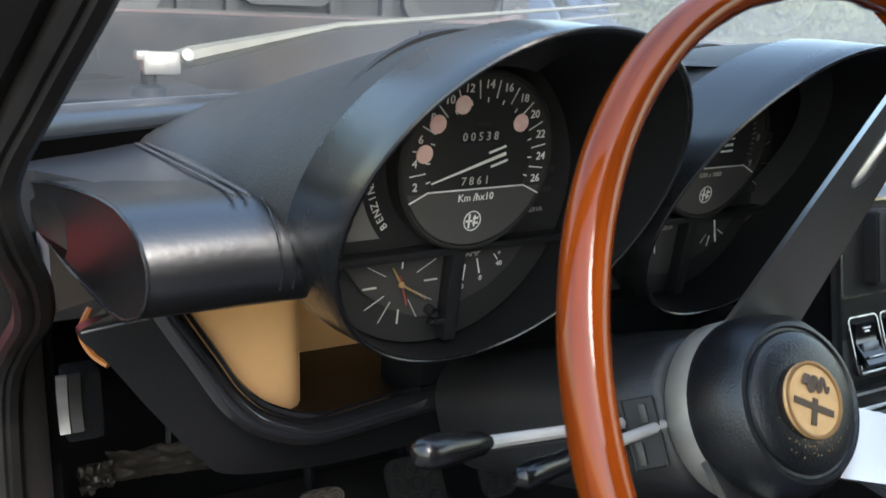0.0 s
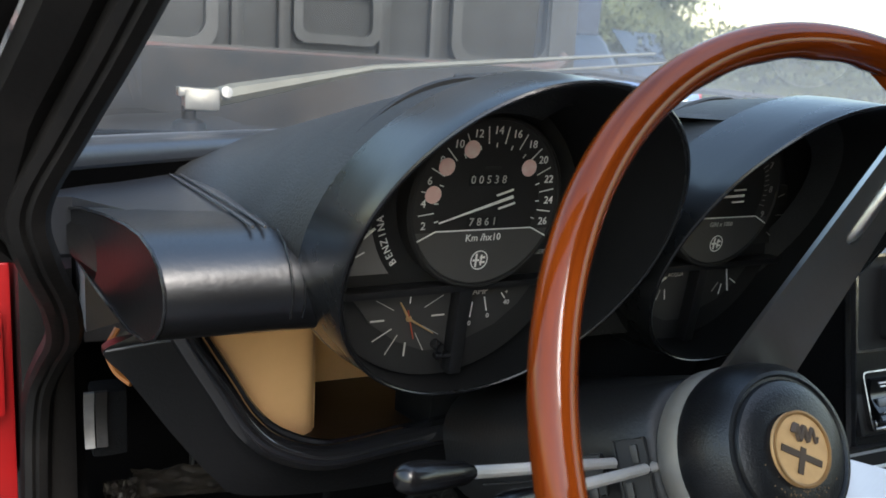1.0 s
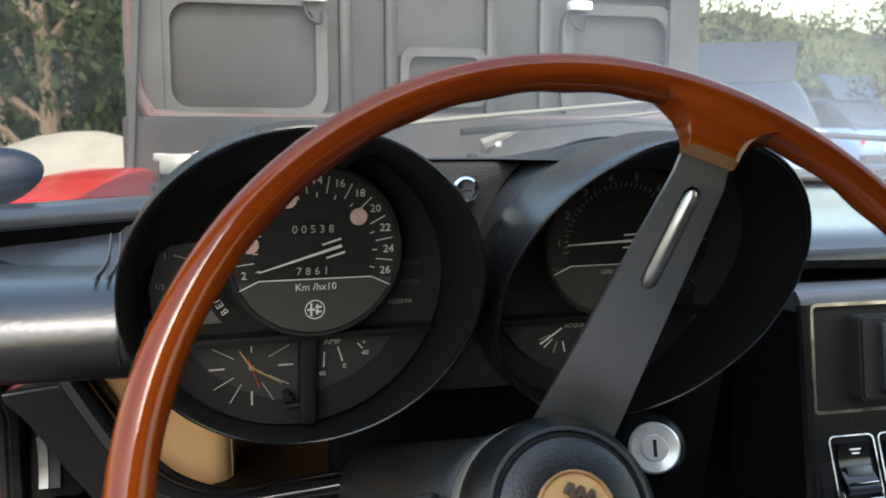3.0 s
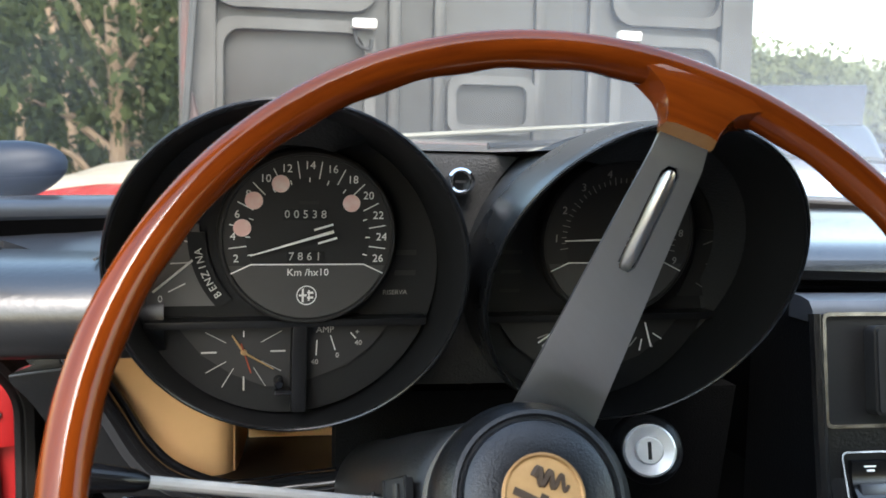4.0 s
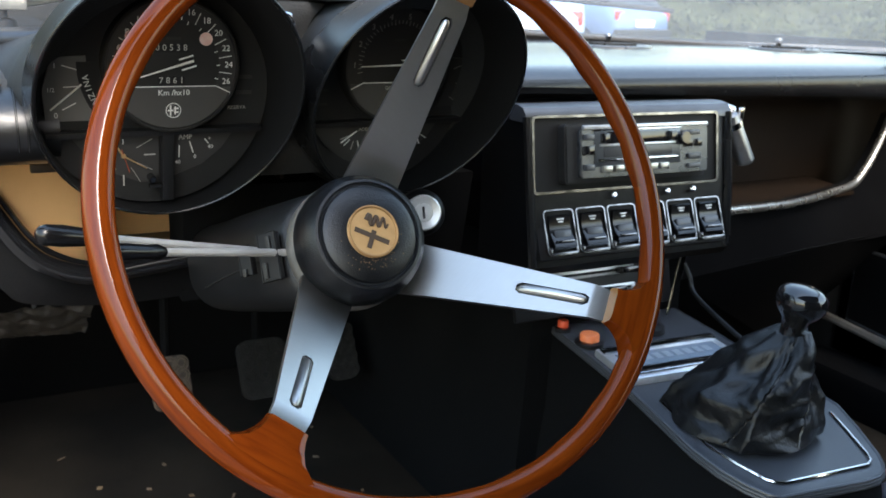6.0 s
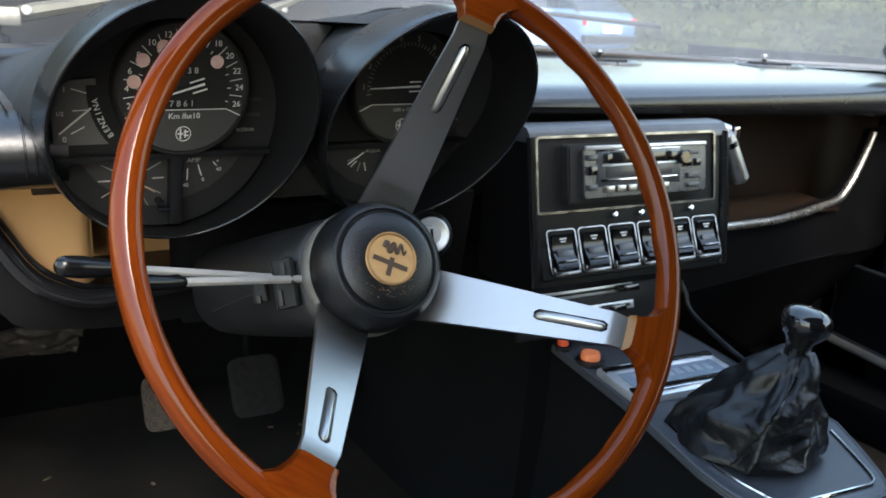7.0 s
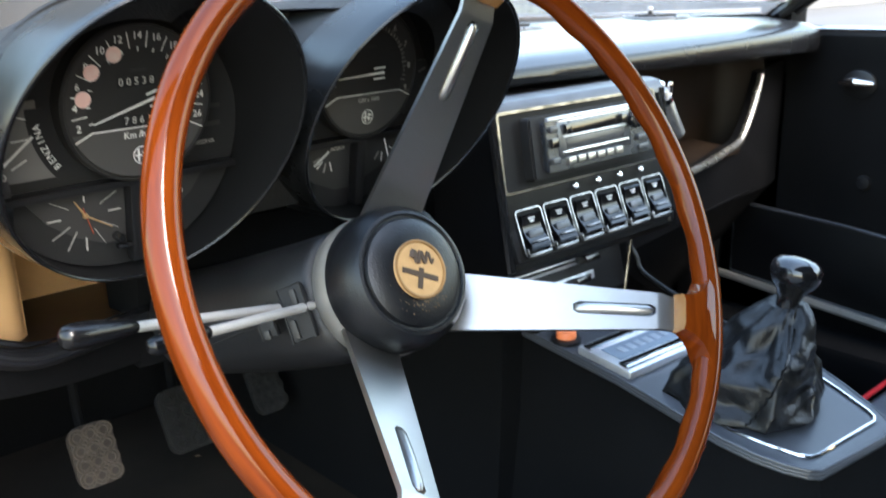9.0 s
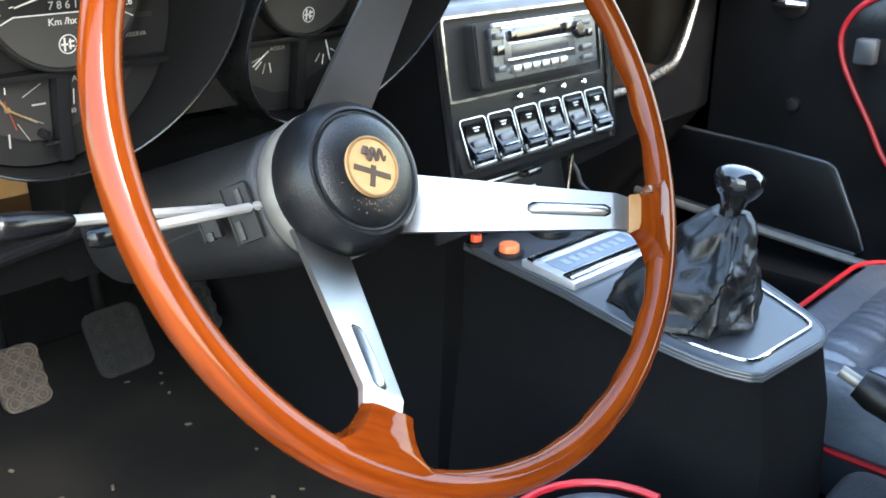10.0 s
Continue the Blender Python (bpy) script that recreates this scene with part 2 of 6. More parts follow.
def loft(rings, closed=True, caps=True, loop=False):
    """Skin through rings of equally many points. closed: each ring closes; loop: the last ring joins the first."""
    bm = bmesh.new()
    vs = [[bm.verts.new(p) for p in r] for r in rings]
    n = len(rings[0])
    pairs = list(zip(vs, vs[1:])) + ([(vs[-1], vs[0])] if loop else [])
    for a, b in pairs:
        for k in range(n if closed else n - 1):
            q = (k + 1) % n
            bm.faces.new((a[k], a[q], b[q], b[k]))
    if caps and closed and not loop:
        bm.faces.new(vs[0])
        bm.faces.new(list(reversed(vs[-1])))
    return bm


def box(c, size, bevel=0.0, m=None, seg=2):
    bm = bmesh.new()
    bmesh.ops.create_cube(bm, size=1.0)
    bmesh.ops.scale(bm, vec=size, verts=bm.verts)
    if bevel:
        bmesh.ops.bevel(bm, geom=bm.edges[:], offset=bevel, segments=seg, affect="EDGES", profile=0.6)
    bmesh.ops.transform(bm, matrix=(m or Matrix()) @ Matrix.Translation(c), verts=bm.verts)
    return bm


def join(*bms):
    out = bmesh.new()
    for b in bms:
        me = bpy.data.meshes.new("tmp")
        b.to_mesh(me)
        b.free()
        out.from_mesh(me)
        bpy.data.meshes.remove(me)
    return out


def tube(path, r, n=10, closed=False, flat=1.0):
    """A round bar along a path; r may be a list; flat squeezes it along its second axis."""
    pts = [Vector(p) for p in path]
    k = len(pts)
    rs = r if isinstance(r, (list, tuple)) else [r] * k
    rings, up = [], None
    for i, p in enumerate(pts):
        a = pts[(i - 1) % k] if closed or i else p
        b = pts[(i + 1) % k] if closed or i < k - 1 else p
        d = (b - a).normalized()
        if up is None:
            up = Vector((0, 0, 1)) if abs(d.z) < 0.9 else Vector((0, 1, 0))
        side = d.cross(up).normalized()
        up = side.cross(d).normalized()
        rings.append([p + rs[i] * (math.cos(2 * math.pi * j / n) * side + flat * math.sin(2 * math.pi * j / n) * up) for j in range(n)])
    return loft(rings, True, True, closed)


def curve(points, steps=8, closed=False):
    """A smooth line (Catmull-Rom) through points."""
    p = [Vector(q) for q in points]
    out, n = [], len(p)
    for i in range(n if closed else n - 1):
        a, b, c, d = (p[(i + k) % n] if closed else p[min(max(i + k, 0), n - 1)] for k in (-1, 0, 1, 2))
        for s in range(steps):
            t = s / steps
            out.append(0.5 * (2 * b + (c - a) * t + (2 * a - 5 * b + 4 * c - d) * t * t + (3 * b - a - 3 * c + d) * t ** 3))
    if not closed:
        out.append(p[-1])
    return out


def lathe(profile, m, n=40):
    """Turns (radius, height) pairs about the z axis of the pose m."""
    rings = [[m @ Vector((max(r, 1e-5) * math.cos(2 * math.pi * k / n), max(r, 1e-5) * math.sin(2 * math.pi * k / n), h)) for k in range(n)] for r, h in profile]
    if profile[0][0] > 1e-4 and profile[-1][0] > 1e-4:
        return loft(rings, True, False, True)
    return loft(rings)


def slab(points, m, depth, bevel=0.0):
    """A flat outline in the xy plane of the pose m, depth thick along its z."""
    bm = bmesh.new()
    f = bm.faces.new([bm.verts.new((x, y, 0)) for x, y in points])
    if f.normal.z < 0 or sum(a[0] * b[1] - b[0] * a[1] for a, b in zip(points, points[1:] + points[:1])) < 0:
        f.normal_flip()
    g = bmesh.ops.extrude_face_region(bm, geom=[f])
    bmesh.ops.translate(bm, vec=(0, 0, depth), verts=[v for v in g["geom"] if isinstance(v, bmesh.types.BMVert)])
    if bevel:
        bmesh.ops.bevel(bm, geom=[e for e in bm.edges if all(abs(v.co.z - depth) < 1e-6 for v in e.verts)], offset=bevel, segments=2, affect="EDGES")
    bmesh.ops.transform(bm, matrix=m, verts=bm.verts)
    return bm


def rounded(w, h, r, n=5):
    """The outline of a rounded rectangle about the origin."""
    out = []
    for cx, cy, a0 in ((w / 2 - r, h / 2 - r, 0), (-w / 2 + r, h / 2 - r, 90), (-w / 2 + r, -h / 2 + r, 180), (w / 2 - r, -h / 2 + r, 270)):
        for k in range(n + 1):
            a = radians(a0 + 90 * k / n)
            out.append((cx + r * math.cos(a), cy + r * math.sin(a)))
    return out


def frame_bm(outer, inner, m, depth):
    """A flat frame between two outlines with equally many points, depth thick."""
    rings = [[m @ Vector((x, y, 0)) for x, y in outer], [m @ Vector((x, y, depth)) for x, y in outer],
             [m @ Vector((x, y, depth)) for x, y in inner], [m @ Vector((x, y, 0)) for x, y in inner]]
    return loft(rings, True, False, True)


def words(text, size, m, name, parent, material=None, depth=0.0002):
    """Lettering, centred at the pose m, that reads along its x."""
    cu = bpy.data.curves.new("lettering", "FONT")
    cu.body, cu.size, cu.align_x, cu.align_y, cu.extrude = text, size, "CENTER", "CENTER", depth
    cu.resolution_u = 2
    ob = bpy.data.objects.new("lettering", cu)
    me = bpy.data.meshes.new_from_object(ob)
    bpy.data.objects.remove(ob)
    bm = bmesh.new()
    bm.from_mesh(me)
    bpy.data.meshes.remove(me)
    bm.transform(m)
    return part(name, bm, material or WHITE, parent)


def basis(c, x, y, z):
    m = Matrix((x, y, z)).transposed().to_4x4()
    m.translation = c
    return m


def screen_y(x):
    """How far ahead the windscreen's foot lies."""
    return 1.05 - 0.58 * (x - 0.775) ** 2

# ---- the car's shell ----
def strip(x0, x1, n, section):
    """A skin along x: section(x) gives the closed outline there as (y, z) pairs."""
    xs = [x0 + (x1 - x0) * k / n for k in range(n + 1)]
    return loft([[(x, y, z) for y, z in section(x)] for x in xs])


floor_bm = box((0.78, 0.3, 0.235), (1.5, 2.0, 0.03))
whole("floor", floor_bm, FLOORCARPET, "worn black carpet on the car floor", "floor", kind="structure")
foot = box((0.78, 1.33, 0.5), (1.5, 0.04, 0.62), 0, None)
whole("wall_front", foot, CARPET, "black carpeted bulkhead in front of the footwells", "wall", kind="structure")
# unseen, run up to the roof so that no light comes from behind
whole("wall_rear", box((0.78, -0.72, 0.745), (1.6, 0.05, 1.05)), CARPET, "unseen black wall behind the seats, added to shut out light from the rear", "wall", kind="structure")

# unseen roof, added for its shade: a shallow curved sheet with the headliner's colour
roof_rings = []
for k in range(9):
    y = 0.19 - 0.92 * k / 8
    roof_rings.append([(0.775 + 0.56 * math.cos(a), y, 1.185 + 0.05 * math.sin(a) - 0.02 * (k / 8) ** 2) for a in [math.pi * j / 12 for j in range(13)]] +
                      [(0.775 + 0.58 * math.cos(a), y, 1.21 + 0.055 * math.sin(a) - 0.02 * (k / 8) ** 2) for a in [math.pi * j / 12 for j in range(12, -1, -1)]])
whole("ceiling", loft(roof_rings), HEAD, "unseen roof with a black headliner, added to shade the cabin", "ceiling", kind="structure")


def pillar(side):
    """Windscreen pillar with its rubber seals: +1 the passenger's, -1 the driver's."""
    X = lambda x: x if side < 0 else 1.555 - x
    p = thing("windscreen_pillar", (X(0.09), 0.7, 0.83), "black windscreen pillar with rubber door seals", "pillar", kind="structure")
    if side > 0:
        foot_p, head_p = Vector((0.112, 0.738, 0.835)), Vector((0.262, 0.16, 1.19))
        path = [foot_p.lerp(head_p, k / 10) for k in range(11)]
        o = [(0, 0, 0), (-0.008, -0.004, 0.012), (-0.03, -0.012, 0.02), (-0.075, -0.006, 0.012), (-0.085, 0.03, 0.0), (-0.06, 0.05, -0.006), (-0.012, 0.02, -0.008)]
        part("pillar_trim", loft([[(X(q.x + a), q.y + b, q.z + c) for a, b, c in o] for q in path]), SEAL, p)
        for off, r in (((-0.004, -0.006, -0.004), 0.006), ((-0.022, -0.02, 0.004), 0.008)):
            part("seal", tube([(X(q.x + off[0]), q.y + off[1], q.z + off[2]) for q in path], r, 8), SEAL, p)
        jamb = [[(X(x), y, z) for x, y in ((0.105, 0.90), (0.099, 0.842), (0.088, 0.828), (0.068, 0.828), (0.062, 0.90))] for z in (0.25, 0.5, 0.7, 0.80)]
        part("door_jamb", loft(jamb), SEAL, p)
        return p
    # the driver's: a broad seal band that swings forward from the pillar down to the upright jamb
    band = curve([(0.203, 0.285, 1.165), (0.155, 0.385, 1.04), (0.107, 0.485, 0.92), (0.085, 0.53, 0.87), (0.068, 0.56, 0.83), (0.073, 0.582, 0.80), (0.085, 0.635, 0.763), (0.091, 0.71, 0.72), (0.085, 0.78, 0.68), (0.077, 0.815, 0.64), (0.074, 0.825, 0.56), (0.073, 0.825, 0.42), (0.073, 0.825, 0.25)], 5)
    sec = [(0, 0.002), (-0.003, -0.005), (-0.009, -0.007), (-0.0115, -0.004), (-0.014, -0.006), (-0.019, -0.004), (-0.022, 0.004), (-0.021, 0.03), (-0.002, 0.03)]
    part("seal", loft([[(q.x + a, q.y + b, q.z) for a, b in sec] for q in band]), SEAL, p)
    top = [q for q in band if q.z > 0.80]
    for dx, dy, w in ((0.022, 0.006, 0.028), (0.052, 0.012, 0.05)):
        part("pillar_trim", loft([[(q.x - dx * g, q.y + dy, q.z), (q.x - (dx + w * 0.2) * g, q.y + dy - 0.007, q.z), (q.x - (dx + w * 0.8) * g, q.y + dy - 0.007, q.z), (q.x - (dx + w) * g, q.y + dy + 0.002, q.z), (q.x - (dx + w) * g, q.y + dy + 0.03, q.z), (q.x - dx * g, q.y + dy + 0.03, q.z)] for q in top for g in (min(1.0, 0.35 + (q.z - 0.80) * 9),)]), SEAL, p)
    jamb = [[(x, y, z) for x, y in ((0.10, 0.94), (0.094, 0.84), (0.084, 0.835), (0.056, 0.837), (0.05, 0.94))] for z in (0.25, 0.5, 0.65, 0.74)]
    part("door_jamb", loft(jamb), SEAL, p)
    return p


pillar(-1)
pillar(1)

# windscreen
pane_rings = []
for k in range(7):
    s = k / 6
    row = []
    for j in range(25):
        x = -0.02 + 1.485 * j / 24
        y0, z0 = screen_y(x) + 0.005, 0.845 - 0.02 * abs(x - 0.775) / 0.7
        xt = 0.775 + (x - 0.775) * 0.76
        row.append((x + (xt - x) * s, y0 + (screen_y(x) * 0.35 - 0.165 - y0) * s, z0 + (1.20 - z0) * s + 0.02 * math.sin(math.pi * s)))
    pane_rings.append(row)
screen = thing("windscreen", (0.775, 1.05, 0.85), "raked curved windscreen of clear glass", "windscreen", kind="structure")
pane = part("pane", loft(pane_rings, False), PANE, screen)
pane.data.flip_normals()
pane.visible_shadow = False
part("seal", tube([(x, screen_y(x) + 0.004, 0.846 - 0.02 * abs(x - 0.775) / 0.7) for x in [0.085 + 1.38 * k / 40 for k in range(41)]], 0.009, 8), SEAL, screen)

# round sticker in the corner of the screen
SX = Vector((0.79, -0.61, 0)).normalized()
SU = Vector((-0.12, -0.86, 0.5))
SU = (SU - SX * SU.dot(SX)).normalized()
stm = basis((1.428, 0.724, 0.872), SX, SU, SX.cross(SU))
stk = thing("windscreen_sticker", (1.437, 0.738, 0.876), "round coloured sticker on the windscreen glass", "sticker")
part("disc", lathe([(0, 0), (0.033, 0), (0.033, 0.0006), (0, 0.0006)], stm, 28), mat("sticker_grey", (0.3, 0.34, 0.36), 0.6, wear=0.4), stk)
for a, c in ((30, (0.6, 0.04, 0.03)), (150, (0.03, 0.3, 0.08)), (270, (0.6, 0.42, 0.03))):
    part("patch", box((0.015 * math.cos(radians(a)), 0.013 * math.sin(radians(a)), 0.001), (0.02, 0.014, 0.0006), 0, stm), mat("sticker_ink", c, 0.6), stk)

# ---- dashboard ----
dash = thing("dashboard", (0.775, 0.8, 0.8), "black leather-covered dashboard with a padded roll", "dashboard")


def pad_front(x):
    return 0.622 + 0.048 * max(0.0, (x - 0.62) / 0.87) ** 1.15


def pad(x):
    f, b = pad_front(x), screen_y(x) - 0.004
    zl = 0.80 - 0.022 * (x - 0.62) / 0.87
    top = 0.828
    out = [(b, top - 0.05), (b, top + 0.008), (b - 0.03, top + 0.006), (f + 0.16, top + 0.004), (f + 0.09, top + 0.002), (f + 0.05, top - 0.002)]
    out += [(f + a, top - b) for a, b in ((0.032, 0.0035), (0.018, 0.0065), (0.009, 0.0105), (0.003, 0.016), (0.0005, 0.0215))]
    out += [(f + a, zl + b) for a, b in ((0.0, 0.006), (0.004, -0.001), (0.018, -0.006))]
    out.append((f + 0.06, zl - 0.012))
    return out


pad_bm = strip(0.585, 1.478, 36, pad)
for v in pad_bm.verts:  # the passenger's end rounds off towards the door
    s = max(0.0, (v.co.x - 1.43) / 0.048)
    if s:
        v.co.y += 0.022 * s ** 4 * max(0.0, 1 - (v.co.y - 0.68) / 0.12)
        v.co.z -= 0.012 * s ** 2 if v.co.z > 0.81 else 0
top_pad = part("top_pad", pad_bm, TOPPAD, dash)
top_pad.data.materials.append(LEATHER)  # same leather in front, its shade put into a darker material
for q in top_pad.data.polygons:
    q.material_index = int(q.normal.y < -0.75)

# driver's side: the shelf left of the instruments and the roll in front of it
shelf = [[(0.02, 0.71, 0.814), (0.02, 0.745, 0.815), (0.02, 0.76, 0.78), (0.02, 0.71, 0.78)], [(0.06, 0.70, 0.816), (0.06, 0.75, 0.8175), (0.06, 0.765, 0.78), (0.06, 0.70, 0.78)], [(0.086, 0.70, 0.816), (0.086, 0.76, 0.8185), (0.086, 0.775, 0.78), (0.086, 0.70, 0.78)], [(0.12, 0.66, 0.8118), (0.12, 0.785, 0.8195), (0.12, 0.80, 0.78), (0.12, 0.66, 0.78)],
         [(0.15, 0.632, 0.8118), (0.15, 0.80, 0.8205), (0.15, 0.815, 0.78), (0.15, 0.632, 0.78)], [(0.26, 0.62, 0.8118), (0.26, 0.86, 0.8225), (0.26, 0.88, 0.78), (0.26, 0.62, 0.78)]]
part("shelf", loft(shelf), SHEEN, dash)
ledge = [[(x, screen_y(x) + a, z) for a, z in ((-0.043, 0.8275), (-0.0465, 0.831), (-0.0465, 0.836), (-0.044, 0.8405), (-0.038, 0.8435), (-0.022, 0.8455), (-0.006, 0.8460), (-0.004, 0.80), (-0.040, 0.80))] for x in [0.025 + 0.565 * k / 16 for k in range(17)]]
part("screen_rail", loft(ledge), SHEEN, dash)
# unreflecting black strip: the shade of the gap under the rail, put into colour
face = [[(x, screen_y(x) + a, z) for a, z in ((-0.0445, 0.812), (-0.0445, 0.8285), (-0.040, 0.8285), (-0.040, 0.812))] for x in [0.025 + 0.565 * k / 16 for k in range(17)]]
part("rail_shadow_gap", loft(face), mat("gap_shade_black", (0.0012, 0.0012, 0.0013), 0.95, spec=0.0, grain=0.3), dash)


# outline of the roll, front round and back flat, as (y, z) pairs
ROLL = [(0.72, 0.806), (0.68, 0.812), (0.64, 0.8135), (0.61, 0.813), (0.592, 0.8105), (0.578, 0.805), (0.568, 0.797), (0.5625, 0.787), (0.562, 0.777), (0.566, 0.767), (0.574, 0.759), (0.588, 0.7535), (0.61, 0.754), (0.66, 0.768), (0.72, 0.790)]


def roll_cut(y):
    return 0.119 - 0.25 * (y - 0.565)


roll_rings = [[(roll_cut(y) + (0.215 - roll_cut(y)) * k / 14, y, z) for y, z in ROLL] for k in range(15)]
part("padded_roll", loft(roll_rings, True, False), mat("worn_roll_leather", (0.003, 0.0034, 0.0044), 0.33, grain=0.5, scale=260, wear=0.5, wear_scale=9, bump=0.18, spec=0.8), dash)
capbm = loft([roll_rings[0], [(x + 0.0015, 0.65 + (y - 0.65) * 0.97, 0.78 + (z - 0.78) * 0.95) for x, y, z in roll_rings[0]], [(x + 0.003, 0.65 + (y - 0.65) * 0.4, 0.78 + (z - 0.78) * 0.4) for x, y, z in roll_rings[0]]])
part("roll_end", capbm, mat("roll_end_vinyl", (0.004, 0.004, 0.0043), 0.4, wear=0.3, spec=0.2, grain=0.4, scale=300, bump=0.1), dash)
part("roll_seam", tube([(p[0] - 0.0005, p[1], p[2]) for p in roll_rings[0]], 0.0012, 6, True), LEATHER, dash)
WELT = mat("grey_welt", (0.045, 0.046, 0.048), 0.45, tint=(0.03, 0.031, 0.033), wear=0.6, wear_scale=60)
for dx in (0.0, 0.007):
    part("welt", tube([(0.186 + dx, y - 0.0005, z + (0.0015 if y > 0.575 else 0)) for y, z in ROLL[3:10]], 0.0009, 6), LEATHER, dash)
    part("welt", tube(curve([(0.171 + dx, 0.59, 0.8140), (0.170 + dx, 0.65, 0.8150), (0.165 + dx, 0.71, 0.8172), (0.158 + dx, 0.776, 0.8205)], 6), 0.0010, 6), WELT, dash)

# cowl over the two instruments
TUBES = ((0.289, 0.808), (0.4865, 0.807))
SIZES = (1.0, 0.962)  # the rev counter's hood is a little smaller


def front_profile():
    pts = []
    r = 0.0974
    arc = [200 - 149 * k / 26 for k in range(27)]
    for a in arc:
        pts.append((TUBES[0][0] + r * math.cos(radians(a)), TUBES[0][1] + r * math.sin(radians(a))))
    pts += [(0.364, 0.884), (0.376, 0.884), (0.388, 0.884), (0.400, 0.884), (0.412, 0.884)]
    r *= SIZES[1]
    for a in [56 + 144 * k / 26 for k in range(27)]:
        pts.append((TUBES[1][0] - r * math.cos(radians(a)), TUBES[1][1] + r * math.sin(radians(a))))
    return pts


fp = front_profile()
cowl_rings = []
for k in range(13):
    s = k / 12
    ring = []
    for i, (x, z) in enumerate(fp):
        u = i / (len(fp) - 1)
        xr = 0.158 + 0.49 * u
        zr = 0.820 + 0.040 * math.sin(math.pi * u) ** 0.65
        e = s ** 1.15
        yb = screen_y(xr) - 0.035
        k_ = max(0.0, min(1.0, (abs(x - 0.388) - 0.026) / 0.024))
        k_ = k_ * k_ * (3 - 2 * k_)
        y0 = (0.501 - 0.66 * (z - 0.808) + 0.060) * k_ + 0.5695 * (1 - k_)
        x -= 0.019 * min(1.0, 6 * s) * (1 - s) * max(0.0, 1 - i / 9)
        ring.append((x + (xr - x) * e, y0 + (yb - y0) * s, z + (zr - z) * e))
    cowl_rings.append(ring)
part("instrument_cowl", loft(cowl_rings, False), HOOD, dash)
for edge in (cowl_rings[0][:24], cowl_rings[0][-24:]):
    part("cowl_edge", tube(edge, 0.0010, 6), HOODRING, dash)
# flat panel between and below the instruments
gap = []
for z, y in ((0.738, 0.572), (0.748, 0.569), (0.76, 0.568), (0.785, 0.568), (0.808, 0.568), (0.83, 0.568), (0.85, 0.568), (0.868, 0.568), (0.8770, 0.568), (0.8812, 0.569), (0.8832, 0.572), (0.8834, 0.60)):
    h = math.sqrt(max(0.0978 ** 2 - (z - 0.808) ** 2, 0.0))
    xl, xr = TUBES[0][0] + h - 0.003, TUBES[1][0] - h * SIZES[1] + 0.003
    gap.append([(xl, y, z), (xr, y, z), (xr, 0.66, z - 0.001), (xl, 0.66, z - 0.001)])
part("centre_panel", loft(gap), HOOD, dash)
lower = [[(0.32, 0.645, 0.715), (0.62, 0.645, 0.715), (0.62, 0.67, 0.60), (0.32, 0.67, 0.60)], [(0.32, 0.72, 0.715), (0.62, 0.72, 0.715), (0.62, 0.72, 0.60), (0.32, 0.72, 0.60)]]
part("knee_panel", loft(lower), CARPET, dash)

# key-operated lock on the centre panel
lk = thing("dash_lock", (0.3894, 0.560, 0.8655), "small round chrome lock with a key slot", "lock")
lkm = basis((0.3894, 0.564, 0.8655), Vector((1, 0, 0)), Vector((0, 0, 1)), Vector((0, -1, 0)))
part("bezel", lathe([(0, -0.014), (0.0085, -0.014), (0.0085, 0.006), (0.007, 0.008), (0.0055, 0.006), (0, 0.006)], lkm, 24), CHROME, lk)
part("key_slot", box((0, 0, 0.0062), (0.007, 0.0014, 0.001), 0, lkm), MATT, lk)

# ---- instruments ----
A = radians(9)
DX, DY, DZ = Vector((1, 0, 0)), Vector((0, -math.sin(A), math.cos(A))), Vector((0, -math.cos(A), -math.sin(A)))
LIP = math.tan(radians(33.4))


def ring_at(cx, cz, r, yf, n=64):
    out = []
    r *= SIZES[cx > 0.4]
    for k in range(n):
        a = 2 * math.pi * k / n
        x, z = cx + r * math.cos(a), cz + r * math.sin(a)
        out.append((x, yf(z), z))
    return out


LINING = mat("flat_black_lining", (0.0050, 0.0051, 0.0055), 0.6, spec=0.25, wear=0.5, wear_scale=20, grain=0.4, scale=400)
CLOCKTICK = mat("clock_tick", (0.36, 0.35, 0.32), 0.6, wear=0.3)


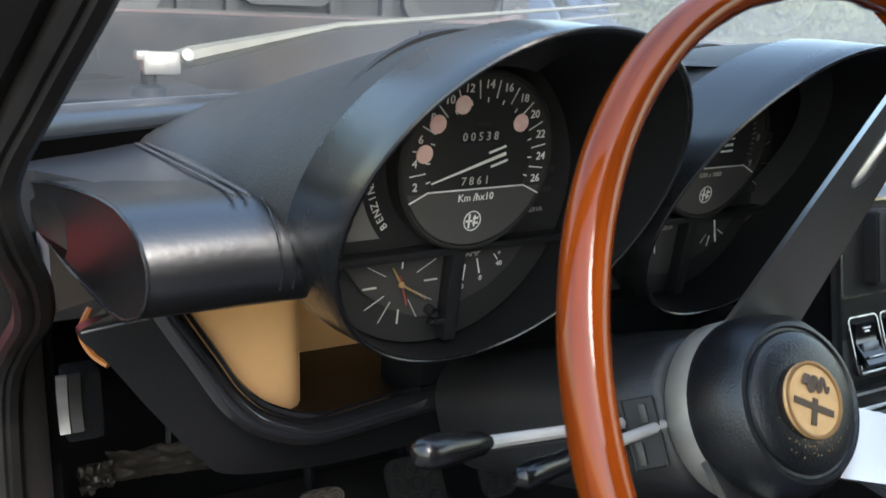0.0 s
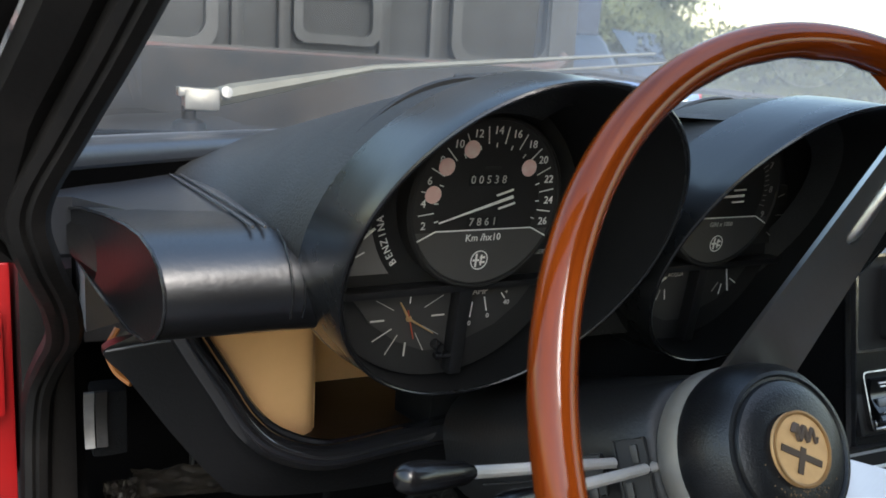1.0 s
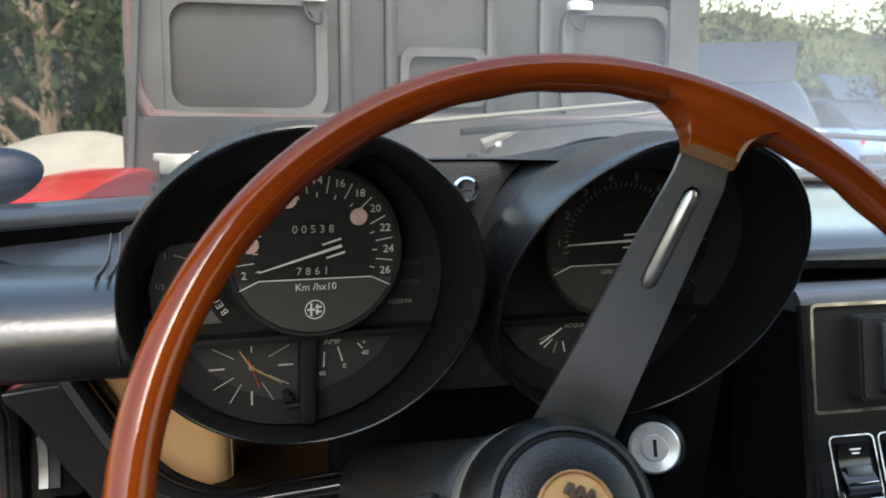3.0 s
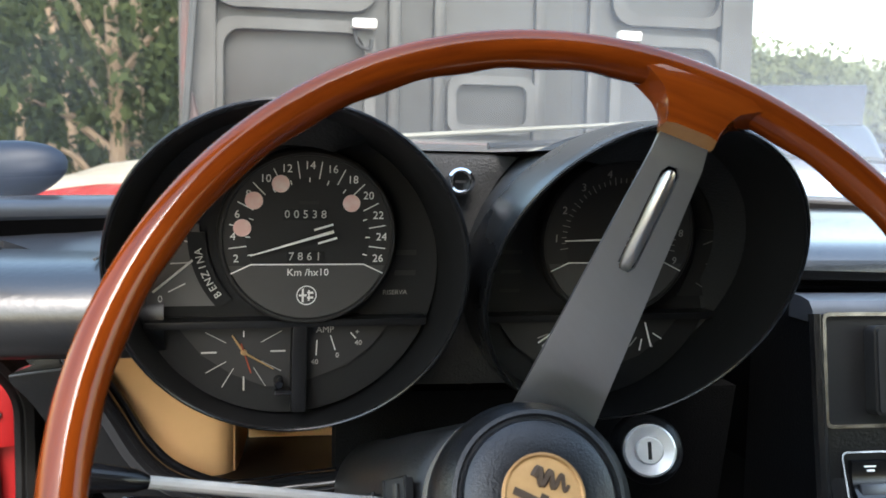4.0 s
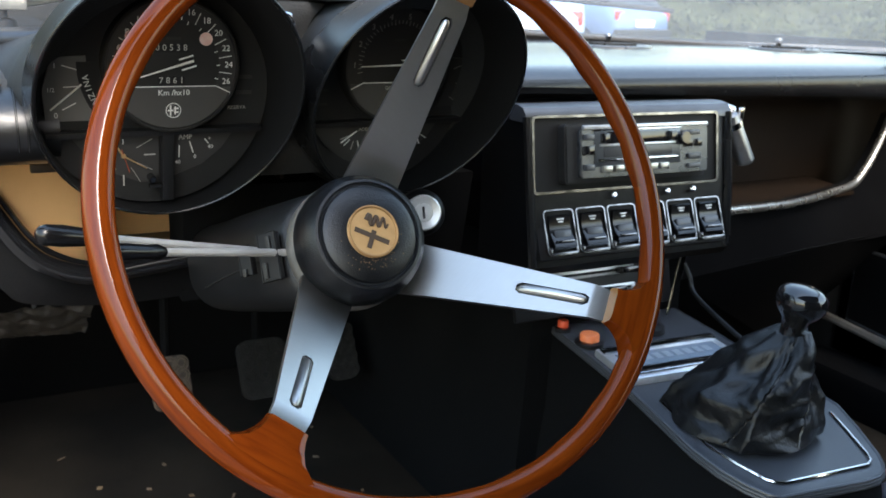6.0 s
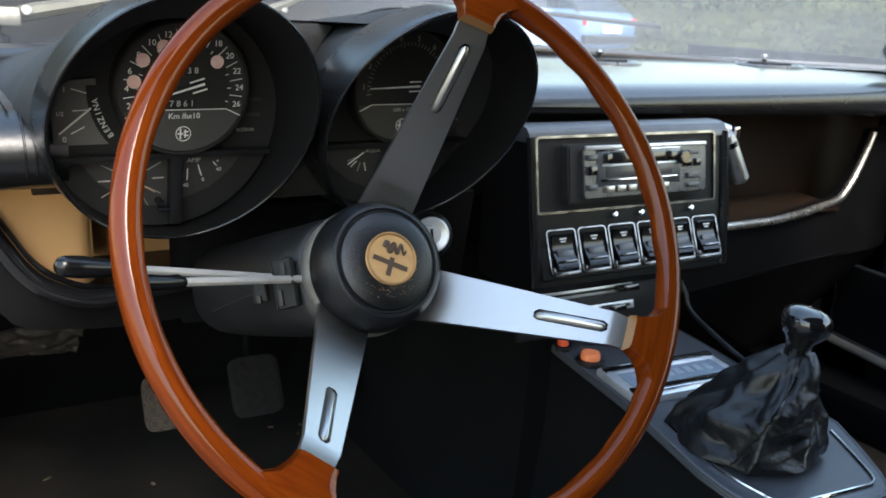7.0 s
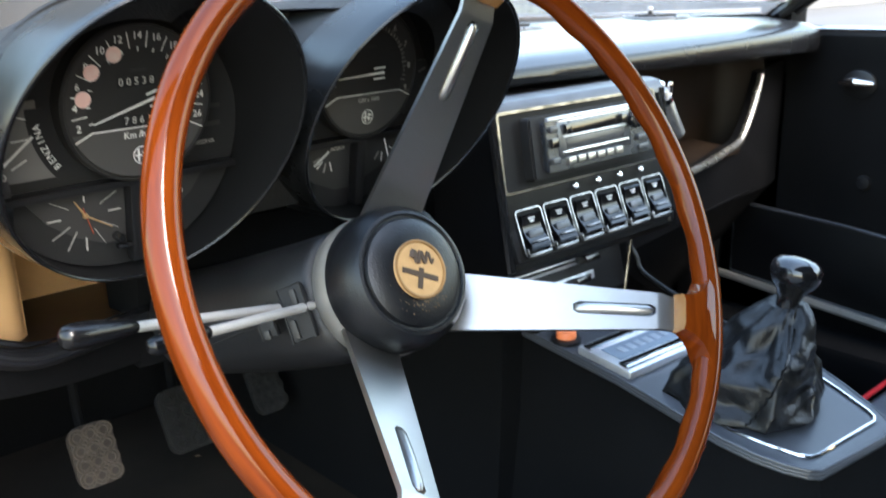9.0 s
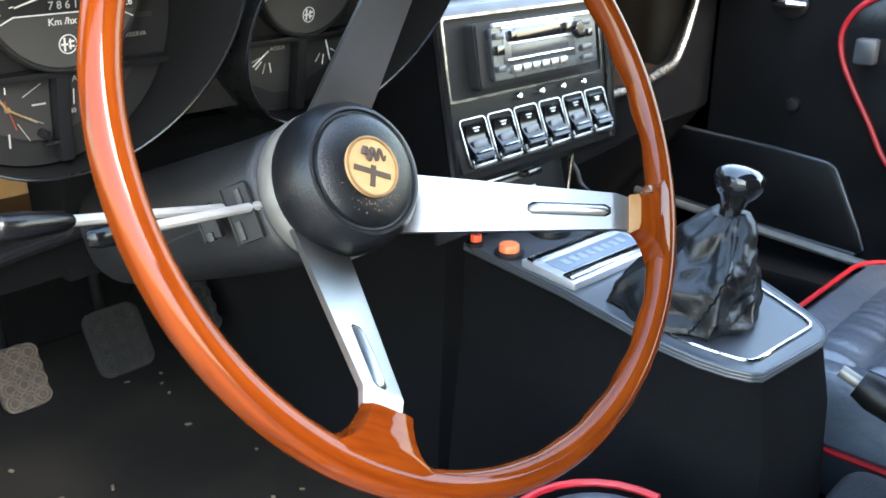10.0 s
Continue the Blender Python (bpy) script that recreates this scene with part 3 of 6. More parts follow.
def cluster(which):
    cx, cz = TUBES[which]
    speed = which == 0
    c = Vector((0.2985, 0.5530, 0.8305)) if speed else Vector((0.4940, 0.5660, 0.8310))
    turn = Matrix.Rotation(radians(4.5), 3, "Z")
    D = basis(c, turn @ DX, turn @ DY, turn @ DZ)
    P = lambda x, y, z=0.0, rot=0: D @ pose(x, y, z, 0, 0, rot)
    inst = thing("instrument_cluster", (cx, 0.58, cz), "round black instrument hood with a speedometer, clock, fuel and ampere gauges" if speed else
                 "round black instrument hood with a rev counter and two small gauges", "instruments", "instrument hoods")
    lip = lambda z: 0.501 - LIP * (z - 0.808)
    deep = lambda z: 0.604 - 0.5 * max(0.0, z - 0.808)
    rear = lambda z: min(0.63, lip(z) + 0.062)
    rings = [ring_at(cx, cz, 0.096, rear), ring_at(cx, cz, 0.0985, rear), ring_at(cx, cz, 0.0980, lambda z: rear(z) + (lip(z) - rear(z)) * 0.35), ring_at(cx, cz, 0.0965, lambda z: rear(z) + (lip(z) - rear(z)) * 0.7),
             ring_at(cx, cz, 0.0955, lambda z: lip(z) + 0.003), ring_at(cx, cz, 0.0945, lambda z: lip(z)), ring_at(cx, cz, 0.093, lambda z: lip(z) + 0.0005),
             ring_at(cx, cz, 0.0915, lambda z: deep(z) + (lip(z) - deep(z)) * 0.5), ring_at(cx, cz, 0.0895, deep)]
    part("hood", loft(rings[:7], True, False), HOODRING, inst, angle=50)
    sleeve = [ring_at(cx, cz, 0.0968, lambda z: rear(z) - 0.003), []]
    for k in range(64):
        a = 2 * math.pi * k / 64
        w = max(0.0, min(1.0, (math.cos(a) * (1 if speed else -1) - 0.30) / 0.25)) if math.sin(a) > -0.2 else 0.0
        r = (0.076 + 0.0200 * w) * SIZES[which]
        sleeve[1].append((cx + r * math.cos(a), rear(cz + 0.0968 * math.sin(a)) + 0.02 + 0.05 * w, cz + r * math.sin(a)))
    part("hood_sleeve", loft(sleeve, True, False), HOOD, inst, angle=50)
    part("hood_lining", loft(rings[6:], True, False), LINING, inst, angle=50)
    part("lip_edge", tube(ring_at(cx, cz, 0.0948, lambda z: lip(z) + 0.0004, 96), 0.0011, 6, True), PAD, inst)
    # back plate
    ox, oy = cx - c.x, (cz - c.z)
    disc = [(ox + 0.0912 * SIZES[which] * math.cos(2 * math.pi * k / 64), oy + 0.0925 * SIZES[which] * math.sin(2 * math.pi * k / 64)) for k in range(64)]
    part("back_plate", slab(disc, P(0, 0, -0.018), 0.004), MATT, inst)
    # main dial with its raised rim
    dial = part("dial", lathe([(0, -0.013), (0.0525, -0.013), (0.0525, -0.001), (0.051, 0.001), (0.0495, 0.001), (0.049, -0.001), (0, -0.001)], D, 64), DIAL, inst)
    part("dial_band", lathe([(0.049, -0.0009), (0.049, -0.0005), (0.036, -0.0005), (0.036, -0.0009)], D, 64), DIALRING, dial)
    seg = [(0.0485 * math.cos(radians(a)), 0.0485 * math.sin(radians(a))) for a in range(200, 341, 7)]
    part("lower_field", slab([(-0.0445, -0.0165)] + seg + [(0.0445, -0.0165)], P(0, 0, -0.0005), 0.0004), mat("dial_grey", (0.055, 0.053, 0.05), 0.6, wear=0.2), dial)
    line = [(-0.0455, -0.0215), (-0.033, -0.0155), (0.033, -0.0155), (0.0455, -0.0215)]
    part("white_line", tube([D @ Vector((x, y, 0.0003)) for x, y in line], 0.00045, 6), WHITE, dial)
    # mark of the maker: ring with plain shapes
    lg = P(-0.0005, -0.0345, 0.0001)
    part("badge", join(lathe([(0.0054, 0), (0.0060, 0), (0.0060, 0.0003), (0.0054, 0.0003)], lg, 28), box((-0.0022, 0, 0.0002), (0.0012, 0.0084, 0.0003), 0, lg), box((-0.0022, 0, 0.0002), (0.0046, 0.0012, 0.0003), 0, lg),
                       box((0.0022, 0.0016, 0.0002), (0.0036, 0.0012, 0.0003), 0, lg), box((0.0022, -0.0014, 0.0002), (0.0036, 0.0012, 0.0003), 0, lg), box((0.0014, 0, 0.0002), (0.0010, 0.0066, 0.0003), 0, lg)), WHITE, dial)
    part("maker_bar", box((0, 0.0215, 0), (0.011, 0.0018, 0.0003), 0, D), DIALRING, dial)
    if speed:
        for k in range(13):
            a = radians(90 - (k - 6) * 17.7)
            words(str(2 + 2 * k), 0.0066, P(0.0432 * math.cos(a), 0.0432 * math.sin(a)), "numeral", dial)
        for k in range(25):
            a = 90 - (k - 12) * 8.85
            r0, r1 = (0.0335, 0.0362) if k % 2 == 0 else (0.036, 0.046)
            part("tick", box(((r0 + r1) / 2, 0, 0), (r1 - r0, 0.0006, 0.0003), 0, D @ pose(0, 0, 0, 0, 0, a)), WHITE, dial)
        for x, y in ((-0.0315, 0.0225), (-0.0165, 0.0325), (0.0245, 0.0215), (-0.038, 0.0065)):
            part("sticker", lathe([(0, 0.0003), (0.0051, 0.0003), (0.0051, 0.0009), (0, 0.0009)], P(x, y), 24), STICKER, dial)
        for text, y, w in (("00538", 0.0145, 0.026), ("7861", -0.0108, 0.021)):
            part("counter_window", box((-0.002, y, 0), (w, 0.0068, 0.0004), 0, D), MATT, dial)
            words(" ".join(text), 0.0068, P(-0.002, y, 0.0003), "counter", dial, mat("counter_white", (0.5, 0.48, 0.44), 0.6))
        words("Km /hx10", 0.0062, P(0, -0.0205, 0.0002), "lettering", dial)
        n_at, n_rot = (0.0105, 0.004), 197.0
    else:
        for k in range(1, 10):
            a = radians(105 - (k - 4) * 25)
            words(str(k), 0.0068, P(0.0425 * math.cos(a), 0.0425 * math.sin(a)), "numeral", dial, mat("numeral_dim", (0.3, 0.29, 0.27), 0.6))
        for k in range(37):
            a = 190 - k * 5.6
            part("tick", box((0.0375, 0, 0), (0.003 if k % 4 else 0.005, 0.0004, 0.0003), 0, D @ pose(0, 0, 0, 0, 0, a)), mat("tick_dim", (0.3, 0.29, 0.27), 0.6), dial)
        words("GIRI x 1000", 0.0046, P(0, -0.0205, 0.0002), "lettering", dial, mat("lettering_dim", (0.4, 0.39, 0.36), 0.6))
        n_at, n_rot = (0.008, 0.001), 182.0
    nm = P(n_at[0], n_at[1], 0.003, n_rot)
    part("needle", slab([(-0.004, 0.0009), (0.046, 0.0003), (0.046, -0.0003), (-0.004, -0.0009)], nm, 0.0008), WHITE, inst)
    for s in (-1, 1):
        part("needle_tail", box((0.001, s * 0.0042, 0.0004), (0.0115, 0.0011, 0.0008), 0, nm), WHITE, inst)
    # dividers of the lower half
    part("divider", box((ox, -0.0535, -0.008), (0.168, 0.0048, 0.010), 0.0012, D), PLASTIC, inst)
    part("divider", box((ox + 0.006, -0.083, -0.008), (0.009, 0.056, 0.010), 0.0012, D), PLASTIC, inst)
    # side gauge
    sx = ox - 0.067 if speed else ox + 0.07
    if speed:
        side = [(-0.086, 0.004), (-0.062, 0.006), (-0.061, -0.018), (-0.051, -0.044), (-0.092, -0.044), (-0.0935, -0.02)]
        g = part("fuel_gauge", slab(side, P(0, 0, -0.0139), 0.002), mat("gauge_grey", (0.13, 0.125, 0.12), 0.6, wear=0.3), inst)
        for x, y, rot in ((-0.074, -0.003, -18), (-0.073, -0.0175, 3), (-0.075, -0.0325, 28)):
            part("tick", box((0, 0, 0), (0.011, 0.0007, 0.0004), 0, P(x, y, -0.0115, rot)), WHITE, g)
        part("pointer", tube([D @ Vector((-0.0885, -0.035, -0.011)), D @ Vector((-0.066, -0.0155, -0.010))], 0.0008, 6), WHITE, g)
        words("0", 0.006, P(-0.0845, -0.0395, -0.0117), "numeral", g)
        words("1/2", 0.0045, P(-0.0875, -0.02, -0.0117), "numeral", g)
        words("1", 0.0055, P(-0.084, -0.002, -0.0117), "numeral", g)
        arc = [radians(179 + 4.3 * k) for k in range(11)]
        part("letter_band", slab([(0.0585 * math.cos(a), 0.0585 * math.sin(a)) for a in arc] + [(0.0690 * math.cos(a), 0.0690 * math.sin(a)) for a in reversed(arc)], P(0, 0, -0.0121), 0.0006), MATT, inst)
        for k, ch in enumerate("BENZINA"):
            a = radians(215.5 - k * 4.3)
            words(ch, 0.0062, P(0.0635 * math.cos(a), 0.0635 * math.sin(a), -0.0112, math.degrees(a) - 90), "lettering", inst)
        words("RISERVA", 0.0042, P(0.0555, -0.0375, -0.0135), "lettering", inst, mat("dim_lettering", (0.25, 0.24, 0.22), 0.6))
        for y in (-0.012, -0.025):
            part("label_bar", box((0.0615, y, -0.0138), (0.013, 0.003, 0.0004), 0, D), DIALRING, inst)
    else:
        side = [(0.062, 0.004), (0.084, 0.002), (0.088, -0.02), (0.085, -0.042), (0.052, -0.042), (0.06, -0.02)]
        g = part("oil_gauge", slab(side, P(0, 0, -0.0139), 0.002), DIAL, inst)
        for x, y, rot in ((0.07, -0.005, 20), (0.074, -0.02, 0), (0.068, -0.035, -30)):
            part("tick", box((0, 0, 0), (0.008, 0.0006, 0.0004), 0, P(x, y, -0.0115, rot)), mat("tick_faint", (0.22, 0.21, 0.2), 0.6), g)
        for y in (-0.012, -0.025, -0.0375):
            part("label_bar", box((-0.066, y, -0.0138), (0.013, 0.002, 0.0004), 0, D), DIALRING, inst)
    # lower left: clock (or water), lower right: ampere (or oil)
    lw = [(ox - 0.066, -0.0565), (ox + 0.001, -0.0565), (ox + 0.001, -0.097), (ox - 0.014, -0.0965), (ox - 0.034, -0.088), (ox - 0.052, -0.075)]
    rw = [(ox + 0.011, -0.0565), (ox + 0.062, -0.0565), (ox + 0.052, -0.071), (ox + 0.036, -0.084), (ox + 0.011, -0.0935)]
    face = mat("gauge_face", (0.026, 0.025, 0.024), 0.6, wear=0.2)
    lf = part("clock_face" if speed else "water_gauge", slab(lw, P(0, 0, -0.0139), 0.002), face, inst)
    rf = part("ampere_gauge" if speed else "oil_pressure_gauge", slab(rw, P(0, 0, -0.0139), 0.002), face, inst)
    if speed:
        kx, ky = -0.0365, -0.0735
        for k in range(12):
            a = 30 * k
            r0, r1 = (0.012, 0.026) if k % 3 else (0.016, 0.025)
            if not (a in (60, 90, 120)):
                part("tick", box(((r0 + r1) / 2, 0, 0), (r1 - r0, 0.0010 if k % 3 == 0 else 0.0004, 0.0004), 0, P(kx, ky, -0.0115, a)), CLOCKTICK, lf)
        part("tick", box((0.0115, 0, 0), (0.004, 0.0006, 0.0004), 0, P(kx, ky, -0.0115, 90)), WHITE, lf)
        part("hour_hand", tube([P(kx, ky, -0.0105) @ Vector((0, 0, 0)), P(kx, ky, -0.0105, 122) @ Vector((0.013, 0, 0))], [0.0009, 0.0005], 6), GOLDHAND, lf)
        part("minute_hand", tube([P(kx, ky, -0.0102) @ Vector((0, 0, 0)), P(kx, ky, -0.0102, -32) @ Vector((0.021, 0, 0))], [0.0008, 0.0004], 6), GOLDHAND, lf)
        # second hand in a darker red that holds the shade inside the hood
        part("second_hand", tube([P(kx, ky, -0.0100, 105) @ Vector((0.006, 0, 0)), P(kx, ky, -0.0100, -72) @ Vector((0.014, 0, 0))], 0.0004, 6), mat("shaded_red_hand", (0.3, 0.05, 0.02), 0.5), lf)
        part("hub", lathe([(0, 0), (0.002, 0), (0.0015, 0.0015), (0, 0.0018)], P(kx, ky, -0.0108), 16), GOLDHAND, lf)
        part("setting_knob", lathe([(0, 0), (0.0032, 0), (0.003, 0.007), (0.0022, 0.0085), (0, 0.0085)], P(ox - 0.006, -0.0925, -0.012), 16), GLOSSY, inst)
        part("setting_knob_lever", box((ox - 0.001, -0.098, -0.006), (0.016, 0.0035, 0.005), 0.0014, D @ Matrix.Translation((0, 0, 0))), GLOSSY, inst)
        words("AMP", 0.0056, P(0.0125, -0.0605, -0.0117), "lettering", rf, mat("lettering_grey", (0.45, 0.43, 0.4), 0.6))
        for x, y, rot, ln in ((0.0075, -0.072, 88, 0.010), (0.0175, -0.069, 108, 0.010), (0.03, -0.0645, 130, 0.005)):
            part("tick", box((0, 0, 0), (ln, 0.0007, 0.0004), 0, P(x, y, -0.0115, rot)), WHITE, rf)
        for tx, x, y in (("40", 0.0065, -0.0815), ("0", 0.0205, -0.0775), ("40", 0.0335, -0.0695), ("+", 0.0325, -0.0625)):
            words(tx, 0.0046, P(x, y, -0.0117), "numeral", rf, mat("numeral_grey", (0.5, 0.48, 0.45), 0.6))
    else:
        words("ACQUA", 0.0042, P(-0.02, -0.0612, -0.0117), "lettering", lf, mat("lettering_grey", (0.35, 0.33, 0.3), 0.6))
        for px_, ang in ((-0.03, (200, 225, 255, 285)), (0.03, (235, 265, 300, 330))):
            for k, a in enumerate(ang):
                part("tick", box((0.012, 0, 0), (0.008, 0.0008, 0.0004), 0, P(px_, -0.064, -0.0115, a)), WHITE if k % 2 else mat("tick_grey", (0.35, 0.33, 0.3), 0.6), lf if px_ < 0 else rf)
        part("needle", tube([P(-0.03, -0.062, -0.0105) @ Vector((0, 0, 0)), P(-0.03, -0.062, -0.0105, 215) @ Vector((0.018, 0, 0))], 0.0006, 6), WHITE, lf)
        part("needle", tube([P(0.03, -0.06, -0.0105) @ Vector((0, 0, 0)), P(0.03, -0.06, -0.0105, 290) @ Vector((0.018, 0, 0))], 0.0006, 6), WHITE, rf)
    return inst


cluster(0)
cluster(1)

# ---- steering wheel ----
WC = Vector((0.4014, 0.3383, 0.7604))
TH = radians(27.3)
WN = Vector((0, -math.cos(TH), math.sin(TH)))
WX = Vector((1, 0, 0))
WM = basis(WC, WX, WN.cross(WX), WN)
wheel = thing("steering_wheel", WC, "three-spoke steering wheel with a varnished wooden rim and aluminium spokes", "steering wheel")
SPOKES = (66.8, -30.9, -129.8)


def rim_bm():
    R, n, m_ = 0.1878, 360, 24
    bm = bmesh.new()
    uv = bm.loops.layers.uv.new("UVMap")
    vs = []
    for i in range(n):
        a = 2 * math.pi * i / n
        near = min(abs((math.degrees(a) - s + 180) % 360 - 180) for s in SPOKES)
        row = []
        for j in range(m_):
            b = 2 * math.pi * j / m_
            grip = 0.0013 * (0.5 + 0.5 * math.cos(i * 2 * math.pi / 12)) if near > 14 else 0.0
            back = max(0.0, math.cos(b - radians(240))) ** 2
            r = 0.0088 - grip * back
            rad = R + r * math.cos(b)
            row.append(bm.verts.new((rad * math.cos(a), rad * math.sin(a), 1.08 * r * math.sin(b))))
        vs.append(row)
    for i in range(n):
        for j in range(m_):
            f = bm.faces.new((vs[i][j], vs[(i + 1) % n][j], vs[(i + 1) % n][(j + 1) % m_], vs[i][(j + 1) % m_]))
            for l, (p, q) in zip(f.loops, ((i, j), (i + 1, j), (i + 1, j + 1), (i, j + 1))):
                l[uv].uv = (p / n * 4, q / m_ * 0.3)
    bm.transform(WM)
    return bm


part("rim", rim_bm(), WOOD, wheel)


def spoke_z(r):
    """Depth of a spoke's face at a radius: dished towards the hub."""
    return -0.007 - (0.1479 - r) * 0.953 if r < 0.152 else -0.0032 + 0.0


def spoke(angle):
    S = WM @ pose(0, 0, 0, 0, 0, angle)
    rs = [0.040, 0.07, 0.10, 0.1085]
    half = lambda r: 0.0214 - 0.0098 * (r - 0.04) / 0.118
    zf = spoke_z
    bm = bmesh.new()
    # outline with a long slot: built as quads round the slot
    sl = (0.107, 0.146)
    sw = 0.0043
    rows = [0.040, 0.06, 0.08, 0.098, 0.1048, 0.107, 0.1095, 0.1265, 0.1435, 0.146, 0.1482, 0.1605]

    def hole(r):
        if sl[0] <= r <= sl[1]:
            return sw * (0.5 if r in sl else 1.0)
        return 0.0

    grid = []
    for r in rows:
        h = half(r)
        w = hole(r)
        ys = [-h, -(h + w) / 2, -w, w, (h + w) / 2, h] if w else [-h, -h / 2, -0.001, 0.001, h / 2, h]
        grid.append([(r, y, zf(r)) for y in ys])
    top = [[bm.verts.new(p) for p in row] for row in grid]
    bot = [[bm.verts.new((x + 0.002, y, z - 0.0032)) for x, y, z in row] for row in grid]
    for i in range(len(rows) - 1):
        inhole = hole(rows[i]) and hole(rows[i + 1])
        for j in range(5):
            if j == 2 and inhole:
                continue
            bm.faces.new((top[i][j], top[i + 1][j], top[i + 1][j + 1], top[i][j + 1]))
            bm.faces.new((bot[i][j], bot[i][j + 1], bot[i + 1][j + 1], bot[i + 1][j]))
        for j in ((0, 5) + ((2, 3) if inhole else ())):
            bm.faces.new((top[i][j], bot[i][j], bot[i + 1][j], top[i + 1][j]))
    for i in (5, 9):
        bm.faces.new((top[i][2], top[i][3], bot[i][3], bot[i][2]))
    for i in (0, len(rows) - 1):
        for j in range(5):
            bm.faces.new((top[i][j], top[i][j + 1], bot[i][j + 1], bot[i][j]))
    bm.transform(S)
    sp = part("spoke", bm, ALU, wheel, "brushed aluminium spoke with a long slot", 30)
    # pressed rim standing along the slot
    bridge = []
    for r, lift in ((0.1082, 0.0000), (0.1092, 0.0014), (0.112, 0.0036), (0.1265, 0.0046), (0.141, 0.0036), (0.1440, 0.0014), (0.1450, 0.0000)):
        w = (sw - 0.0007) * (1.0 if 0.1115 < r < 0.1415 else 0.75 if 0.1088 < r < 0.1445 else 0.4)
        bridge.append([S @ Vector((r, w * math.cos(radians(a)), zf(r) - 0.0015 + (lift + 0.0015) * math.sin(radians(a)))) for a in range(0, 181, 20)] + [S @ Vector((r, -w, zf(r) - 0.003)), S @ Vector((r, w, zf(r) - 0.003))])
    part("slot_bridge", loft(bridge), ALU, sp)
    # wooden block that joins spoke and rim
    rings = []
    uvw = ((0.1580, 0.0134, -0.0075, 0.0060), (0.162, 0.0140, -0.0078, 0.0066), (0.168, 0.0162, -0.0085, 0.0078), (0.175, 0.0205, -0.0095, 0.0088), (0.181, 0.029, -0.0102, 0.0092), (0.187, 0.040, -0.0102, 0.0085))
    for r, h, lo, hi in uvw:
        ring = []
        for y, z in ((-h, (lo + hi) / 2 - 0.002), (-h * 0.9, hi - 0.0015), (-h * 0.6, hi), (h * 0.6, hi), (h * 0.9, hi - 0.0015), (h, (lo + hi) / 2 - 0.002), (h * 0.9, lo + 0.0015), (h * 0.6, lo), (-h * 0.6, lo), (-h * 0.9, lo + 0.0015)):
            rr = math.sqrt(max(r * r - (y * y if r > 0.17 else 0), 1e-6)) if r > 0.17 else r
            ring.append(S @ Vector((rr, y, z)))
        rings.append(ring)
    blk = loft(rings)
    uvl = blk.loops.layers.uv.new("UVMap")
    inv = S.inverted()
    for f in blk.faces:
        for l in f.loops:
            q = inv @ l.vert.co
            l[uvl].uv = (q.y * 3.4 + angle, q.x * 4 + q.z)
    for f in blk.faces:  # worn pale end of the block
        if len(f.verts) > 4 and (inv @ f.calc_center_median()).x < 0.160:
            f.material_index = 1
    part("spoke_block", blk, WOOD, wheel).data.materials.append(PALEWOOD)


for ang in SPOKES:
    spoke(ang)
part("hub_ring", lathe([(0.020, -0.130), (0.044, -0.130), (0.0485, -0.1235), (0.0485, -0.112), (0.047, -0.108), (0.02, -0.108)], WM, 48), STEEL, wheel, "grey metal hub ring")
hub = part("horn_pad", lathe([(0.0, -0.112), (0.0462, -0.112), (0.0480, -0.106), (0.0478, -0.094), (0.0452, -0.0835), (0.0405, -0.0775), (0.0385, -0.0770), (0.0375, -0.0785), (0.0360, -0.0785), (0.0350, -0.0765), (0.030, -0.0738), (0.0195, -0.0725), (0, -0.0722)], WM, 56), HORN, wheel, "black leather-grained horn pad")
part("emblem", lathe([(0, -0.0735), (0.0188, -0.0735), (0.0190, -0.0715), (0.0182, -0.0705), (0, -0.0703)], WM, 40), GOLD, hub, "worn gold round emblem with dark shapes")
EM = WM @ pose(0, 0, -0.0703, 0, 0, -27)
marks = join(box((0.0, -0.0035, 0.0002), (0.027, 0.0034, 0.0005), 0, EM), box((0.0005, -0.006, 0.00025), (0.0036, 0.0135, 0.0005), 0, EM))
part("emblem_bar", marks, BROWNINK, hub)
wave = [EM @ pose(0, 0, 0, 0, 0, 10) @ Vector((x, 0.0078 + 0.0034 * math.sin((x + 0.006) * 1150), 0.0001)) for x in [-0.0062 + 0.0165 * k / 36 for k in range(37)]]
part("emblem_rim", lathe([(0.0172, -0.0705), (0.0190, -0.0705), (0.0192, -0.0698), (0.0182, -0.0695), (0.0172, -0.0699)], WM, 40), mat("bronze_edge", (0.30, 0.16, 0.06), 0.4, metal=0.5, wear=0.4, wear_scale=90), hub)
rs_ = random.Random(5)
specks = bmesh.new()
for k in range(55):
    a, r = radians(rs_.gauss(-95, 34)), 0.0200 + abs(rs_.gauss(0, 0.0035))
    bmesh.ops.create_cube(specks, size=1, matrix=WM @ pose(r * math.cos(a), r * math.sin(a), -0.0725 - 0.0010 * ((r - 0.0195) / 0.0105), 0, 0, rs_.uniform(0, 180)) @ Matrix.Diagonal((rs_.uniform(0.0004, 0.0011), rs_.uniform(0.0003, 0.0007), 0.0004, 1)))
tagged(part("worn_specks", specks, mat("worn_tan_speck", (0.17, 0.105, 0.055), 0.7), hub), kind="stuff")
part("emblem_wave", tube(wave, [0.0021 - 0.0013 * k / 36 for k in range(37)], 6), BROWNINK, hub)

